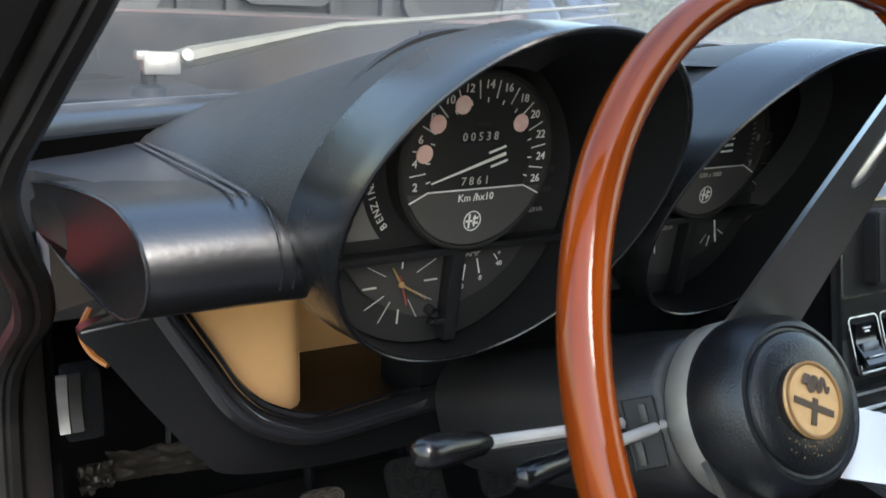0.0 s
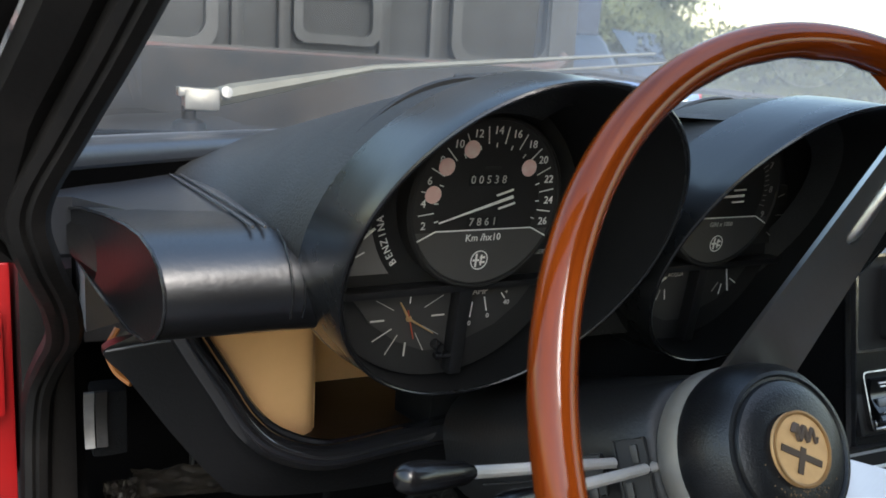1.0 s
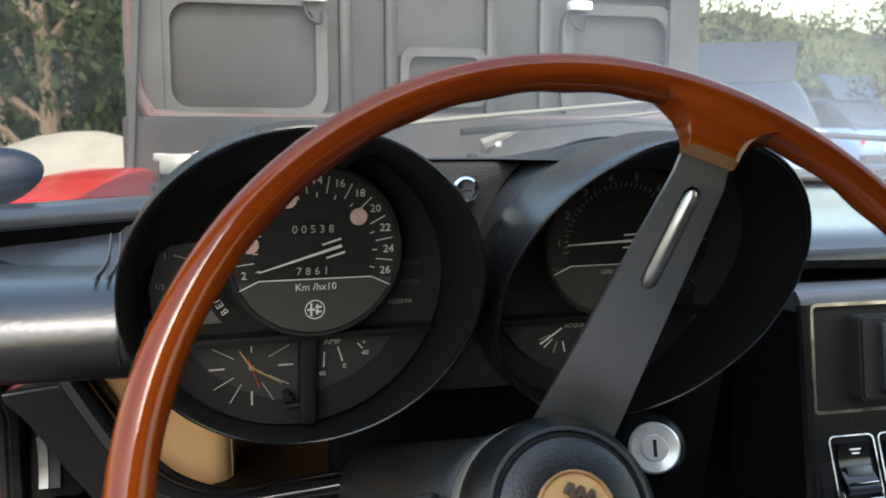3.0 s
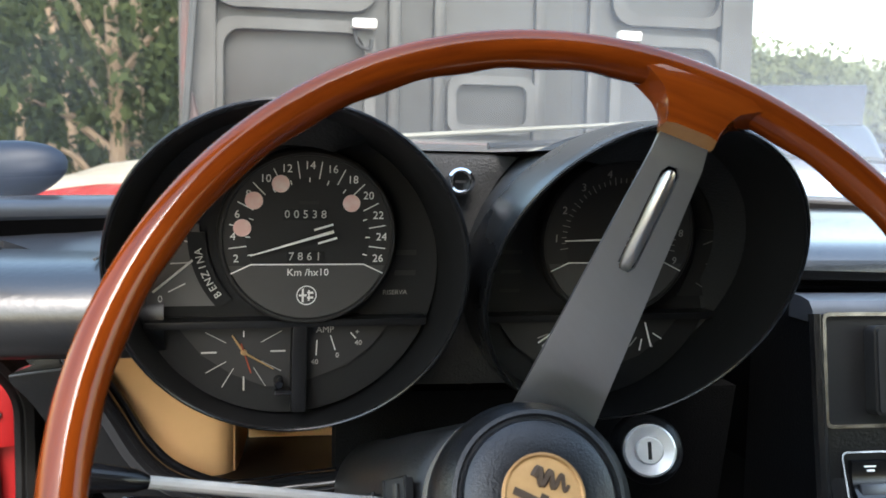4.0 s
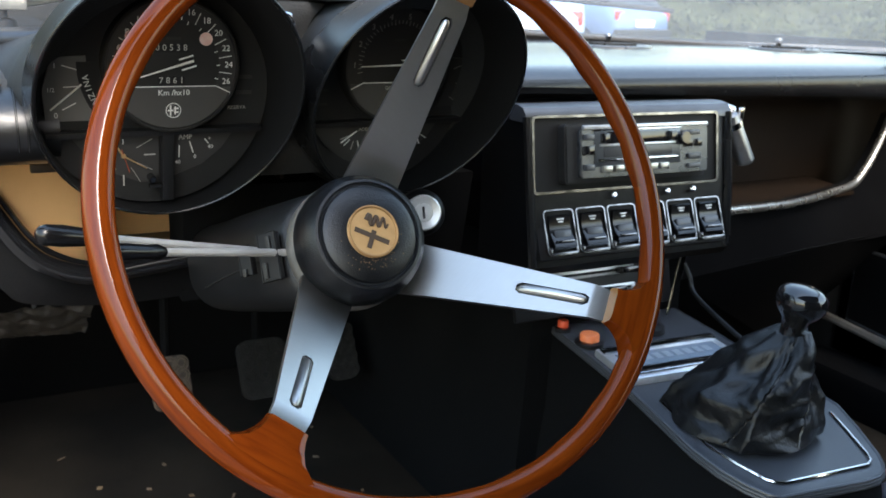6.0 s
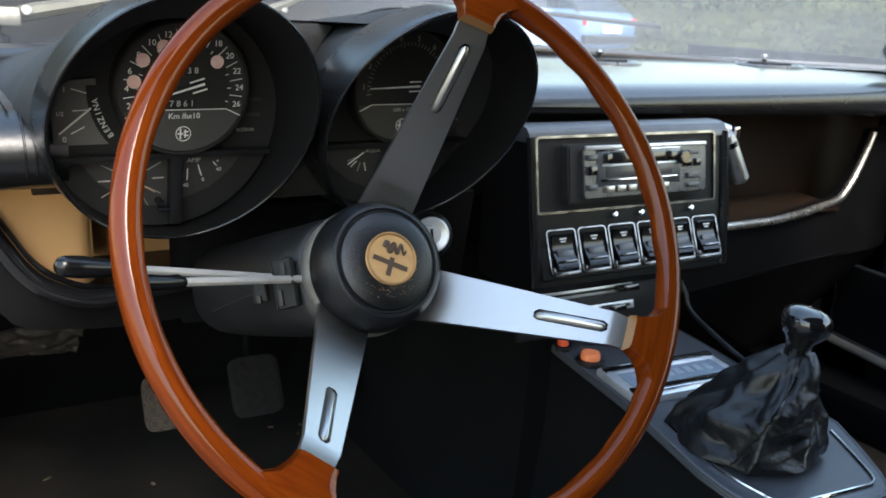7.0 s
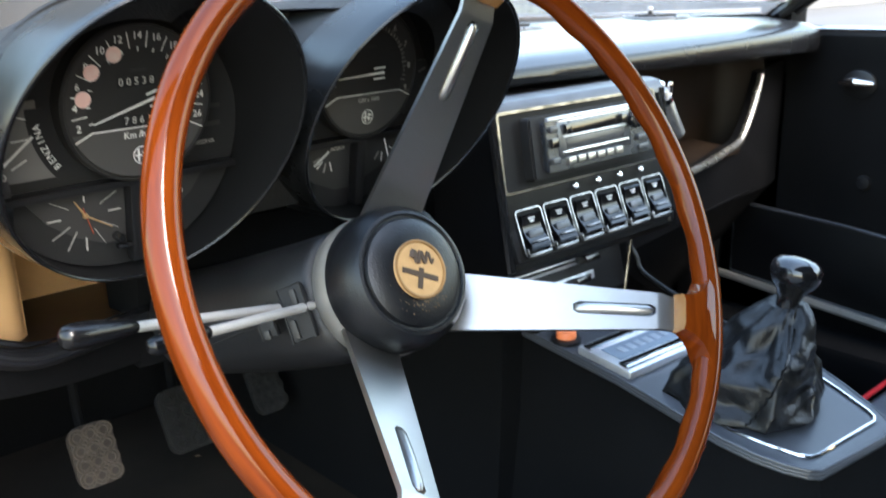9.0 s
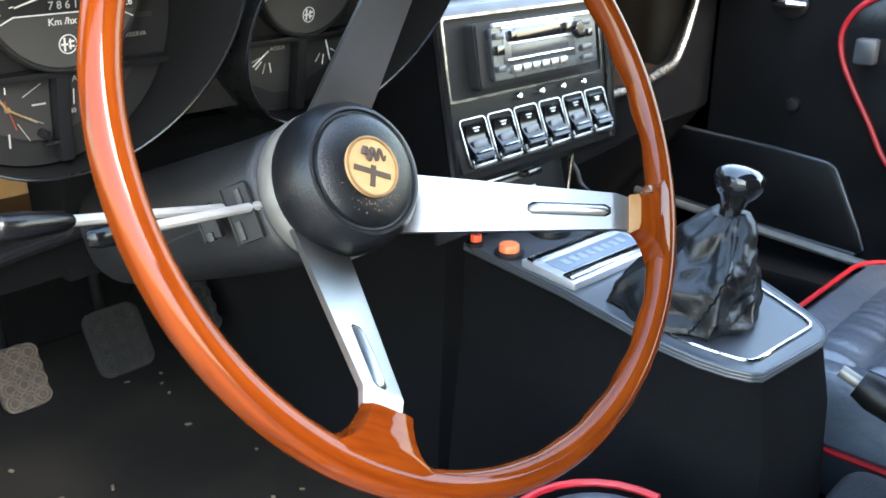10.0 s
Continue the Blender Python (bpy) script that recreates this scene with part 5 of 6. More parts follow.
part("knob", lathe([(0, 0), (0.024, 0), (0.023, 0.006), (0.016, 0.009), (0.014, 0.016), (0.0, 0.017)], Matrix.Translation((0.80, 0.562, con_z(0.562))), 28), PLASTIC, ck)

# gear lever
gear = thing("gear_lever", (0.762, 0.37, 0.525), "gear lever with a creased black leather boot and black knob", "gear lever")
random.seed(4)


def boot_bm():
    """A loose leather sleeve: a broad belly, slack drapes round it, a gathered neck and tucked corners."""
    rings, n, rows = [], 200, 96
    crest = lambda v: 1 - 2 * math.sqrt(noise.noise(v) ** 2 + 0.035)
    for k in range(rows + 1):
        s = k / rows
        cx = 0.757 + 0.027 * s ** 1.3
        cy = 0.374 - 0.024 * s
        cz = con_z(0.374) + 0.091 * s
        w = 0.044 * (1 - s ** 1.25) + 0.0150 + 0.006 * math.sin(math.pi * s) ** 2
        d = 0.047 * (1 - s ** 1.25) + 0.0150 + 0.006 * math.sin(math.pi * s) ** 2
        amp = math.sin(math.pi * min(1.0, 0.08 + s * 0.86)) ** 0.7
        ring = []
        for j in range(n):
            a = 2 * math.pi * j / n
            ca, sa = math.cos(a), math.sin(a)
            q = noise.noise(Vector((ca * 0.9 + 3, sa * 0.9, s * 1.7)))
            q2 = noise.noise(Vector((ca * 1.5 + 5, sa * 1.5, s * 3.0 + 2)))
            tw = a + 1.1 * s + 0.7 * q
            cs, sn = math.cos(tw), math.sin(tw)
            drape = crest(Vector((cs * 1.3, sn * 1.3, s * 2.6 + 0.9 * q2)))
            tuck = crest(Vector((cs * 2.3 + 9, sn * 2.3, s * 4.6 + 1.3 * q2)))
            fine = noise.noise(Vector((cs * 7, sn * 7, s * 9)))
            pleat = 0.5 + 0.5 * math.cos(11 * a + 4 * q)
            sq = 1 + (1 / max(abs(ca), abs(sa)) ** 0.7 - 1) * max(0.0, 1 - 1.6 * s)
            rr = (1 + amp * (0.17 * q + 0.10 * q2 + 0.115 * (drape - 0.35) + 0.050 * (tuck - 0.3) + 0.016 * fine + 0.010 * noise.noise(Vector((cs * 16, sn * 16, s * 20 + 2 * q2)))) + 0.09 * pleat * max(0.0, s - 0.78) / 0.22) * sq
            if s < 0.14:
                rr *= 1 + 0.09 * math.cos(4 * a + math.pi) * -(1 - s / 0.14)
            ring.append((cx + w * rr * ca, cy + d * rr * sa, cz + amp * (0.013 * q2 + 0.006 * (drape - 0.4))))
        rings.append(ring)
    return rings


boot_rings = boot_bm()
part("boot", loft(boot_rings), mat("creased_leather", (0.0030, 0.0034, 0.0041), 0.37, grain=0.5, scale=420, wear=0.4, wear_scale=30, bump=0.5, spec=0.42), gear, angle=75)
for j in (118, 152):
    part("seam", tube([Vector(boot_rings[k][(j + k // 6) % 200]) for k in range(2, 84, 2)], 0.0012, 5), LEATHER, gear, "raised stitched seam")
tipq = Vector((0.784, 0.345, 0.647))
KZ = (tipq - Vector((0.772, 0.356, 0.56))).normalized()
KMx = basis(tipq, Vector((0, 1, 0)).cross(KZ).normalized(), KZ.cross(Vector((0, 1, 0)).cross(KZ)).normalized(), KZ)
part("shaft", tube([(0.774, 0.356, 0.58), tuple(tipq - KZ * 0.02)], 0.0075, 12), GLOSSY, gear)
part("knob", lathe([(0, -0.036), (0.0095, -0.036), (0.0100, -0.026), (0.0130, -0.0165), (0.0182, -0.0115), (0.0214, -0.0055), (0.0224, 0.000), (0.0216, 0.0052), (0.0187, 0.0094), (0.0132, 0.0121), (0.0062, 0.0133), (0, 0.0135)], KMx, 36), GLOSSY, gear)

# pedals
def pedal(name, c, w, h, lean, mt, lb, ring_mt=None):
    ring_mt = ring_mt or mt
    p = thing(name, c, lb, "pedal", "pedals")
    M = Matrix.Translation(c) @ pose(0, 0, 0, 90 - lean, 0, 0)
    pad_ = part("pad", slab(rounded(w, h, 0.014, 4), M, 0.010, 0.002), mt, p)
    for ix in (-1, 0, 1):
        for iy in (-1.5, -0.5, 0.5, 1.5):
            for r in (0.0085, 0.005):
                part("ring", lathe([(r - 0.0013, 0.009), (r - 0.0007, 0.0124), (r + 0.0007, 0.0124), (r + 0.0013, 0.009)], M @ pose(ix * w * 0.3, iy * h * 0.23, 0), 16), ring_mt, pad_)
    part("arm", tube(curve([(c[0], c[1] + 0.018, c[2] - 0.01), (c[0] + 0.005, c[1] + 0.05, c[2] + 0.05), (c[0] + 0.01, c[1] + 0.05, c[2] + 0.22)], 6), 0.006, 8), CARPET, p)


pedal("clutch_pedal", (0.3466, 0.906, 0.4130), 0.048, 0.068, 24, RUBBER, "worn brown rubber clutch pedal with ring pattern", mat("dusty_rubber_ring", (0.075, 0.057, 0.042), 0.7, tint=(0.04, 0.03, 0.022), wear=0.6, wear_scale=60))
pedal("brake_pedal", (0.478, 0.95, 0.394), 0.068, 0.080, 30, mat("dark_rubber", (0.0036, 0.0034, 0.0033), 0.8, wear=0.6, bump=0.3, grain=0.3), "dark rubber brake pedal")
pedal("accelerator_pedal", (0.60, 0.98, 0.39), 0.045, 0.085, 30, MATT, "plain black rubber accelerator pedal")

# ---- seats ----
SEATLEATHER = mat("seat_leather", (0.042, 0.049, 0.060), 0.34, spec=1.0, tint=(0.066, 0.076, 0.092), grain=0.5, scale=90, wear=0.6, wear_scale=14, bump=1.0)


def seat(name, x0, x1, y1, ztop, h, corner, lb):
    """A bucket-seat cushion: pleated top, round bolsters, piping along the front and the foot."""
    st = thing(name, ((x0 + x1) / 2, y1 - 0.25, 0.25), lb, "seat", "front seats")

    def outline(grow, n=7):
        xa, xb, ya, yb = x0 - grow, x1 + grow, y1 + grow, y1 - 0.5
        c = max(0.012, corner + grow)
        pts = [(xa, yb)]
        pts += [(xa + c - c * math.cos(radians(90 * k / n)), ya - c + c * math.sin(radians(90 * k / n))) for k in range(n + 1)]
        pts += [(xb - c + c * math.sin(radians(90 * k / n)), ya - c + c * math.cos(radians(90 * k / n))) for k in range(n + 1)]
        return pts + [(xb, yb)]

    layers = [[(x, y, z) for x, y in outline(g)] for g, z in ((0.0, 0.26), (0.016, ztop - h), (0.022, ztop - 0.88 * h), (0.016, ztop - 0.58 * h), (0.002, ztop - 0.24 * h), (-0.014, ztop - 0.02 * h), (-0.030, ztop + 0.001), (-0.05, ztop - 0.006), (-0.09, ztop - 0.02), (-0.15, ztop - 0.024))]
    part("cushion", loft(layers), SEATLEATHER, st)
    w = x1 - x0
    # channels across the seat, puffed up between the seams and puckered along them
    rng = random.Random(int(1000 * x0))
    step = 0.072
    for k in range(6):
        ya = y1 - 0.040 - step * k
        waves = [(rng.uniform(90, 330), rng.uniform(0, 6.3), rng.uniform(-40, 40)) for _ in range(7)]
        rows = []
        for i in range(73):
            u = i / 72
            x = x0 + 0.046 + (w - 0.092) * u
            end = min(1.0, u / 0.07, (1 - u) / 0.07)
            row = []
            for j in range(13):
                v = j / 12
                y = ya - step * v
                puff = math.sin(math.pi * v) ** 0.55 * end ** 0.6
                pucker = sum(math.sin(f * (x + 0.08 * (y - ya)) + p + c * (y - ya)) for f, p, c in waves) / 7
                row.append((x, y, ztop - 0.017 + 0.014 * puff + 0.0042 * pucker * end * puff * (1.0 - 0.55 * puff)))
            rows.append(row)
        part("pleat", loft(rows, False, False), SEATLEATHER, st)
    top = [(x, y, ztop - 0.004) for x, y in outline(0.001)]
    part("piping", tube(top[5:-1], 0.0032, 8), REDPIPE, st, "red piping")
    part("piping", tube([(x, y, ztop - h) for x, y in outline(0.019)], 0.0032, 8), REDPIPE, st, "red piping")


seat("passenger_seat", 0.950, 1.36, 0.396, 0.402, 0.075, 0.07, "black pleated leather passenger seat with red piping")
seat("driver_seat", 0.155, 0.593, 0.368, 0.444, 0.136, 0.075, "black pleated leather driver seat with red piping")

hb = thing("handbrake", (0.865, 0.22, 0.44), "black handbrake lever with a chrome button", "handbrake")
part("grip", tube([(0.864, 0.24, 0.452), (0.865, 0.225, 0.446), (0.866, 0.20, 0.436), (0.867, 0.175, 0.4265), (0.867, 0.15, 0.417), (0.868, 0.12, 0.405), (0.87, 0.02, 0.365)], [0.0150, 0.0185, 0.0165, 0.0188, 0.0166, 0.0186, 0.015], 16), VINYL, hb)
part("button", tube([(0.8625, 0.258, 0.4595), (0.864, 0.238, 0.451)], 0.0066, 14), STEEL, hb)
arm = thing("tunnel_box", (0.73, 0.08, 0.38), "black carpet-covered box on the tunnel behind the console", "armrest")
part("body", box((0.785, 0.066, 0.290), (0.16, 0.34, 0.165), 0.03, None, 5), mat("worn_black_cloth", (0.006, 0.0064, 0.0078), 0.85, grain=0.7, scale=420, wear=0.7, wear_scale=24, bump=1.0, tint=(0.02, 0.022, 0.027)), arm)
part("base", box((0.78, 0.05, 0.265), (0.2, 0.34, 0.04), 0.004), CARPET, arm)

# ---- passenger door ----
door = thing("door_right", (1.475, 0.4, 0.5), "closed black passenger door panel with red-piped armrest", "door", kind="structure")
part("panel", loft([[(1.475, y, 0.30), (1.475, y, 0.74), (1.468, y, 0.80), (1.478, y, 0.812), (1.53, y, 0.81), (1.53, y, 0.30)] for y in (0.95, 0.6, 0.3, 0.0, -0.5)]), VINYL, door)
hm = basis((1.4735, 0.608, 0.7285), Vector((0, -1, 0)), Vector((0, 0, 1)), Vector((-1, 0, 0)))
part("handle_plate", lathe([(0, 0), (0.027, 0), (0.026, 0.004), (0.020, 0.007), (0, 0.007)], hm @ Matrix.Diagonal((1.0, 0.8, 1, 1)), 30), PLASTIC, door)
part("handle", tube([hm @ Vector((-0.026, 0.002, 0.012)), hm @ Vector((0.0, 0.004, 0.018)), hm @ Vector((0.026, 0.002, 0.012))], [0.005, 0.0085, 0.005], 12), CHROME, door, "chrome door handle")
pk = [(0.80, 0.506), (0.78, 0.512), (0.60, 0.503), (0.513, 0.494), (0.500, 0.487), (0.450, 0.392), (0.439, 0.366), (0.450, 0.356), (0.60, 0.367), (0.80, 0.386)]
part("map_pocket", loft([[(1.4735, y, z) for y, z in pk], [(1.462, y, z) for y, z in pk], [(1.459, 0.62 + (y - 0.62) * 0.95, 0.42 + (z - 0.42) * 0.92) for y, z in pk]]), VINYL, door)
part("pocket_edge", tube([(1.4615, y, z) for y, z in pk], 0.0024, 6, True), PLATE, door)
part("sill_strip", tube([(1.455, y, 0.3575 - 0.086 * (0.571 - y)) for y in (0.85, 0.6, 0.45, 0.2)], 0.0075, 8), STEEL, door)
sill = box((1.44, 0.35, 0.28), (0.09, 1.2, 0.08), 0.012)
part("sill", sill, CARPET, door)
arm_o = [(0.28, 0.772), (0.39, 0.764), (0.455, 0.756), (0.494, 0.735), (0.513, 0.700), (0.508, 0.662), (0.486, 0.62), (0.453, 0.568), (0.424, 0.520), (0.38, 0.487), (0.28, 0.47)]
part("armrest", loft([[(1.474, y, z) for y, z in arm_o], [(1.440, y, z) for y, z in arm_o], [(1.432, 0.39 + (y - 0.39) * 0.9, 0.63 + (z - 0.63) * 0.88) for y, z in arm_o]]), LEATHER, door)
part("piping", tube(curve([(1.439, y, z) for y, z in arm_o], 4), 0.0042, 8), REDPIPE, door, "red piping")
part("pull", box((1.424, 0.470, 0.676), (0.022, 0.03, 0.036), 0.005), SATIN, door)
part("window_crank_cap", lathe([(0, 0), (0.012, 0), (0.010, 0.006), (0, 0.008)], basis((1.4735, 0.585, 0.575), Vector((0, -1, 0)), Vector((0, 0, 1)), Vector((-1, 0, 0))), 20), PLASTIC, door)
part("waist_strip", tube([(1.466, y, 0.8115) for y in (0.72, 0.5, 0.2, -0.5)], 0.004, 8), CHROME, door)
whole("side_panel_right", box((1.50, 0.98, 0.55), (0.05, 0.5, 0.6)), CARPET, "black carpeted side of the passenger footwell", "panel", kind="structure")
whole("side_panel_left", box((0.095, 1.08, 0.5), (0.02, 0.40, 0.6)), CARPET, "black carpeted side of the driver footwell", "panel", kind="structure")
whole("sill_left", box((0.09, 0.2, 0.27), (0.10, 1.1, 0.10), 0.012), SEAL, "scuffed black door sill on the driver side", "sill", kind="structure")

# ---- driver's open door ----
od = thing("door_left", (0.0, 0.83, 0.6), "open red driver door with black inner panel", "door", kind="structure")
H = Matrix.Translation((0.050, 0.865, 0)) @ pose(0, 0, 0, 0, 0, 12)
part("skin", box((-0.50, 0.06, 0.50), (0.98, 0.02, 0.50), 0.006, H), REDPAINT, od)
part("edge", box((-0.018, 0.03, 0.54), (0.042, 0.05, 0.40), 0.006, H), REDINNER, od)
part("inner_frame", box((-0.52, 0.03, 0.50), (0.93, 0.04, 0.50), 0.012, H), REDINNER, od)
part("inner_panel", slab([(-0.95, 0.27), (-0.03, 0.27), (-0.020, 0.30), (-0.020, 0.585), (-0.024, 0.618), (-0.034, 0.642), (-0.05, 0.662), (-0.08, 0.692), (-0.12, 0.715), (-0.3, 0.735), (-0.95, 0.735)], H @ pose(0, 0.012, 0, 90, 0, 0), 0.028, 0.006), VINYL, od)
part("hinge_plate", box((-0.022, -0.0005, 0.66), (0.030, 0.012, 0.085), 0.003, H), REDINNER, od)
for x, z in ((-0.016, 0.687), (-0.024, 0.648)):
    part("bolt", lathe([(0, 0), (0.0068, 0), (0.0068, 0.003), (0.0056, 0.0042), (0, 0.0044)], H @ pose(x, -0.0055, z, 90, 0, 0), 6), mat("dull_bolt", (0.14, 0.12, 0.10), 0.5, metal=0.5, tint=(0.06, 0.045, 0.035), wear=0.7, wear_scale=90), od)
mir = thing("door_mirror", (0.045, 0.79, 0.863), "oval black door mirror with a faint red mark", "mirror")
MM = Matrix.Translation((0.0445, 0.79, 0.8595)) @ pose(0, 0, 0, 0, -12, 0)
sh = bmesh.new()
bmesh.ops.create_uvsphere(sh, u_segments=36, v_segments=20, radius=1.0)
bmesh.ops.scale(sh, vec=(0.066, 0.02, 0.0265), verts=sh.verts)
sh.transform(MM)
part("shell", sh, mat("mirror_blue_black", (0.004, 0.008, 0.017), 0.45, spec=0.2, wear=0.3), mir)
for k in range(3):
    part("mark", box((-0.009 + 0.009 * k, -0.0203, 0.001 - 0.001 * k), (0.0055, 0.001, 0.007), 0, MM), mat("dull_red_mark", (0.12, 0.01, 0.012), 0.5), mir)
part("stem", tube([(0.01, 0.80, 0.86), (-0.005, 0.84, 0.81), (-0.01, 0.88, 0.74)], 0.008, 8), MATT, mir)

# loose things under the driver's end of the dashboard
latch = thing("bonnet_release", (0.10, 0.775, 0.64), "pale metal bonnet release lever on a black bracket", "lever")
LEVER = mat("dull_lever_metal", (0.16, 0.158, 0.155), 0.35, metal=0.6, wear=0.6, wear_scale=60, tint=(0.08, 0.08, 0.08))
for x0, w, mt in ((0.0955, 0.007, LEVER), (0.1035, 0.008, SEAL)):
    part("lever", loft([[(x0 + dx, 0.772 + 0.004 * (1 - u * u) + dy, 0.640 + 0.019 * u) for dx, dy in ((0, 0), (w, 0), (w, 0.004), (0, 0.004))] for u in (-1.15, -0.9, -0.5, 0, 0.5, 0.9, 1.1)]), mt, latch)
part("bracket", box((0.114, 0.795, 0.632), (0.026, 0.03, 0.052), 0.004, None), CARPET, latch)
part("cable", tube(curve([(0.113, 0.715, 0.725), (0.106, 0.71, 0.712), (0.110, 0.70, 0.700), (0.118, 0.69, 0.694)], 5), 0.0021, 6), mat("orange_wire", (0.3, 0.1, 0.018), 0.5), latch)
bag = thing("wiring_sheet", (0.2, 0.92, 0.5), "dusty crumpled plastic sheet hanging under the dashboard", "plastic sheet")


def crumple(pts, name, seed):
    bm = bmesh.new()
    n, m_ = 28, 18
    a, b, c, d = (Vector(p) for p in pts)
    vs = []
    for i in range(n + 1):
        row = []
        for j in range(m_ + 1):
            p = a.lerp(b, i / n).lerp(d.lerp(c, i / n), j / m_)
            q = noise.noise_vector(Vector((i * 0.25 + seed, j * 0.27, 0.3)))
            row.append(bm.verts.new(p + q * 0.005 + noise.noise_vector(Vector((i * 0.8, j * 0.8, seed))) * 0.002))
        vs.append(row)
    for i in range(n):
        for j in range(m_):
            bm.faces.new((vs[i][j], vs[i + 1][j], vs[i + 1][j + 1], vs[i][j + 1]))
    return part(name, bm, PLASTICBAG, bag, angle=70)


crumple(((0.145, 0.92, 0.530), (0.262, 0.90, 0.532), (0.255, 0.93, 0.485), (0.155, 0.94, 0.488)), "fold", 1)
crumple(((0.120, 0.93, 0.515), (0.150, 0.92, 0.520), (0.152, 0.93, 0.492), (0.128, 0.94, 0.480)), "fold", 7)
part("tie", tube(curve([(0.20, 0.915, 0.528), (0.205, 0.92, 0.62), (0.21, 0.90, 0.75)], 5), 0.003, 6), MATT, bag)
random.seed(9)
deb = bmesh.new()
for k in range(45):
    x, y = random.uniform(0.22, 0.62), random.uniform(0.5, 1.1)
    bmesh.ops.create_cube(deb, size=1, matrix=Matrix.Translation((x, y, 0.2515)) @ pose(0, 0, 0, random.uniform(-20, 20), random.uniform(-20, 20), random.uniform(0, 180)) @ Matrix.Diagonal((random.uniform(0.003, 0.012), random.uniform(0.002, 0.006), 0.0012, 1)))
whole("floor_debris", deb, mat("dry_leaf_bits", (0.16, 0.11, 0.055), 0.8, tint=(0.25, 0.21, 0.16), wear=0.8, wear_scale=60), "bits of dry leaf and dirt on the carpet", "debris", kind="stuff")

# ---- vents on the dashboard ----
VENT = mat("grey_vent_plastic", (0.06, 0.063, 0.067), 0.28, spec=0.8, tint=(0.03, 0.031, 0.033), wear=0.6, wear_scale=40)


def vent(x, y):
    v = thing("defroster_vent", (x, y, 0.833), "round grey demister vent with a small worn knob", "vent", "defroster vents")
    M = Matrix.Translation((x, y, 0.8315)) @ Matrix.Diagonal((1, 0.9, 1, 1))
    part("ring", lathe([(0, 0), (0.058, 0), (0.057, 0.0035), (0.053, 0.005), (0.050, 0.0035), (0.044, 0.0035), (0.042, 0.0045), (0.039, 0.003), (0, 0.003)], M, 44), VENT, v)
    for k in range(4):
        part("slat", box((0, -0.02 + 0.0135 * k, 0.005), (0.07 - 0.01 * abs(k - 1.5), 0.005, 0.004), 0.001, M), MATT, v)
    part("knob", lathe([(0, 0.003), (0.005, 0.003), (0.004, 0.012), (0.006, 0.016), (0.004, 0.019), (0, 0.019)], M @ pose(0.0, 0.012, 0), 14), WORNCHROME, v)


vent(0.982, 0.893)
vent(1.296, 0.866)

# ---- outside the windscreen ----
gr = bmesh.new()
bmesh.ops.create_grid(gr, x_segments=2, y_segments=2, size=400)
whole("ground", gr, mat("dusty_asphalt", (0.075, 0.073, 0.070), 0.9, tint=(0.11, 0.106, 0.10), grain=0.5, scale=6, wear=0.7, wear_scale=0.3), "dusty grey asphalt yard", "ground", kind="structure")

# cowl and wings of the car
body = thing("red_coupe", (0.775, 1.6, 0.6), "front of the red coupe with its wings and scuttle", "car")
sc = [[(x, screen_y(x) + 0.012, 0.842), (x, screen_y(x) + 0.10, 0.838), (x, screen_y(x) + 0.16, 0.815), (x, screen_y(x) + 0.16, 0.70), (x, screen_y(x) + 0.012, 0.70)] for x in [0.10 + 1.37 * k / 20 for k in range(21)]]
part("scuttle", loft(sc), mat("scuttle_grey", (0.12, 0.12, 0.125), 0.35, tint=(0.2, 0.19, 0.18), wear=0.6), body)
for s in (-1, 1):
    X = lambda x: x if s < 0 else 1.55 - x
    wing = []
    for k in range(12):
        y = 0.93 + 1.48 * k / 11
        z = (0.838 if s < 0 else 0.76) + 0.012 * math.sin(math.pi * k / 11) - 0.05 * (k / 11) ** 2
        wing.append([(X(0.10), y, z - 0.06), (X(0.10), y, z - 0.006), (X(0.08), y, z), (X(0.02), y, z), (X(-0.05), y, z - 0.02), (X(-0.09), y, z - 0.08), (X(-0.10), y, z - 0.3), (X(0.06), y, z - 0.3)])
    part("wing", loft(wing), REDPAINT, body, "red wing")
bay = box((0.775, 1.75, 0.62), (1.3, 1.1, 0.1))
part("engine_bay", bay, MATT, body)
part("bay_wall", box((0.69, 1.96, 0.785), (1.30, 0.03, 0.29), 0.01), mat("slate_bay_paint", (0.011, 0.013, 0.016), 0.6, tint=(0.036, 0.031, 0.029), wear=0.9, wear_scale=4.5, grain=0.3, scale=18, spec=0.3), body)

# raised bonnet, seen from its underside
bon = thing("raised_bonnet", (0.72, 2.0, 0.8), "raised bonnet showing its grey ribbed underside", "bonnet")
BL, BR, BB, BT = 0.045, 1.332, 0.91, 1.95
part("skin", box(((BL + BR) / 2, 2.03, (BB + BT) / 2), (BR - BL, 0.012, BT - BB), 0.004), BONNET, bon)


def rib(path, r, flat=0.5):
    part("rib", tube(curve(path, 6), r, 8, False, flat), BONNETRIB, bon)


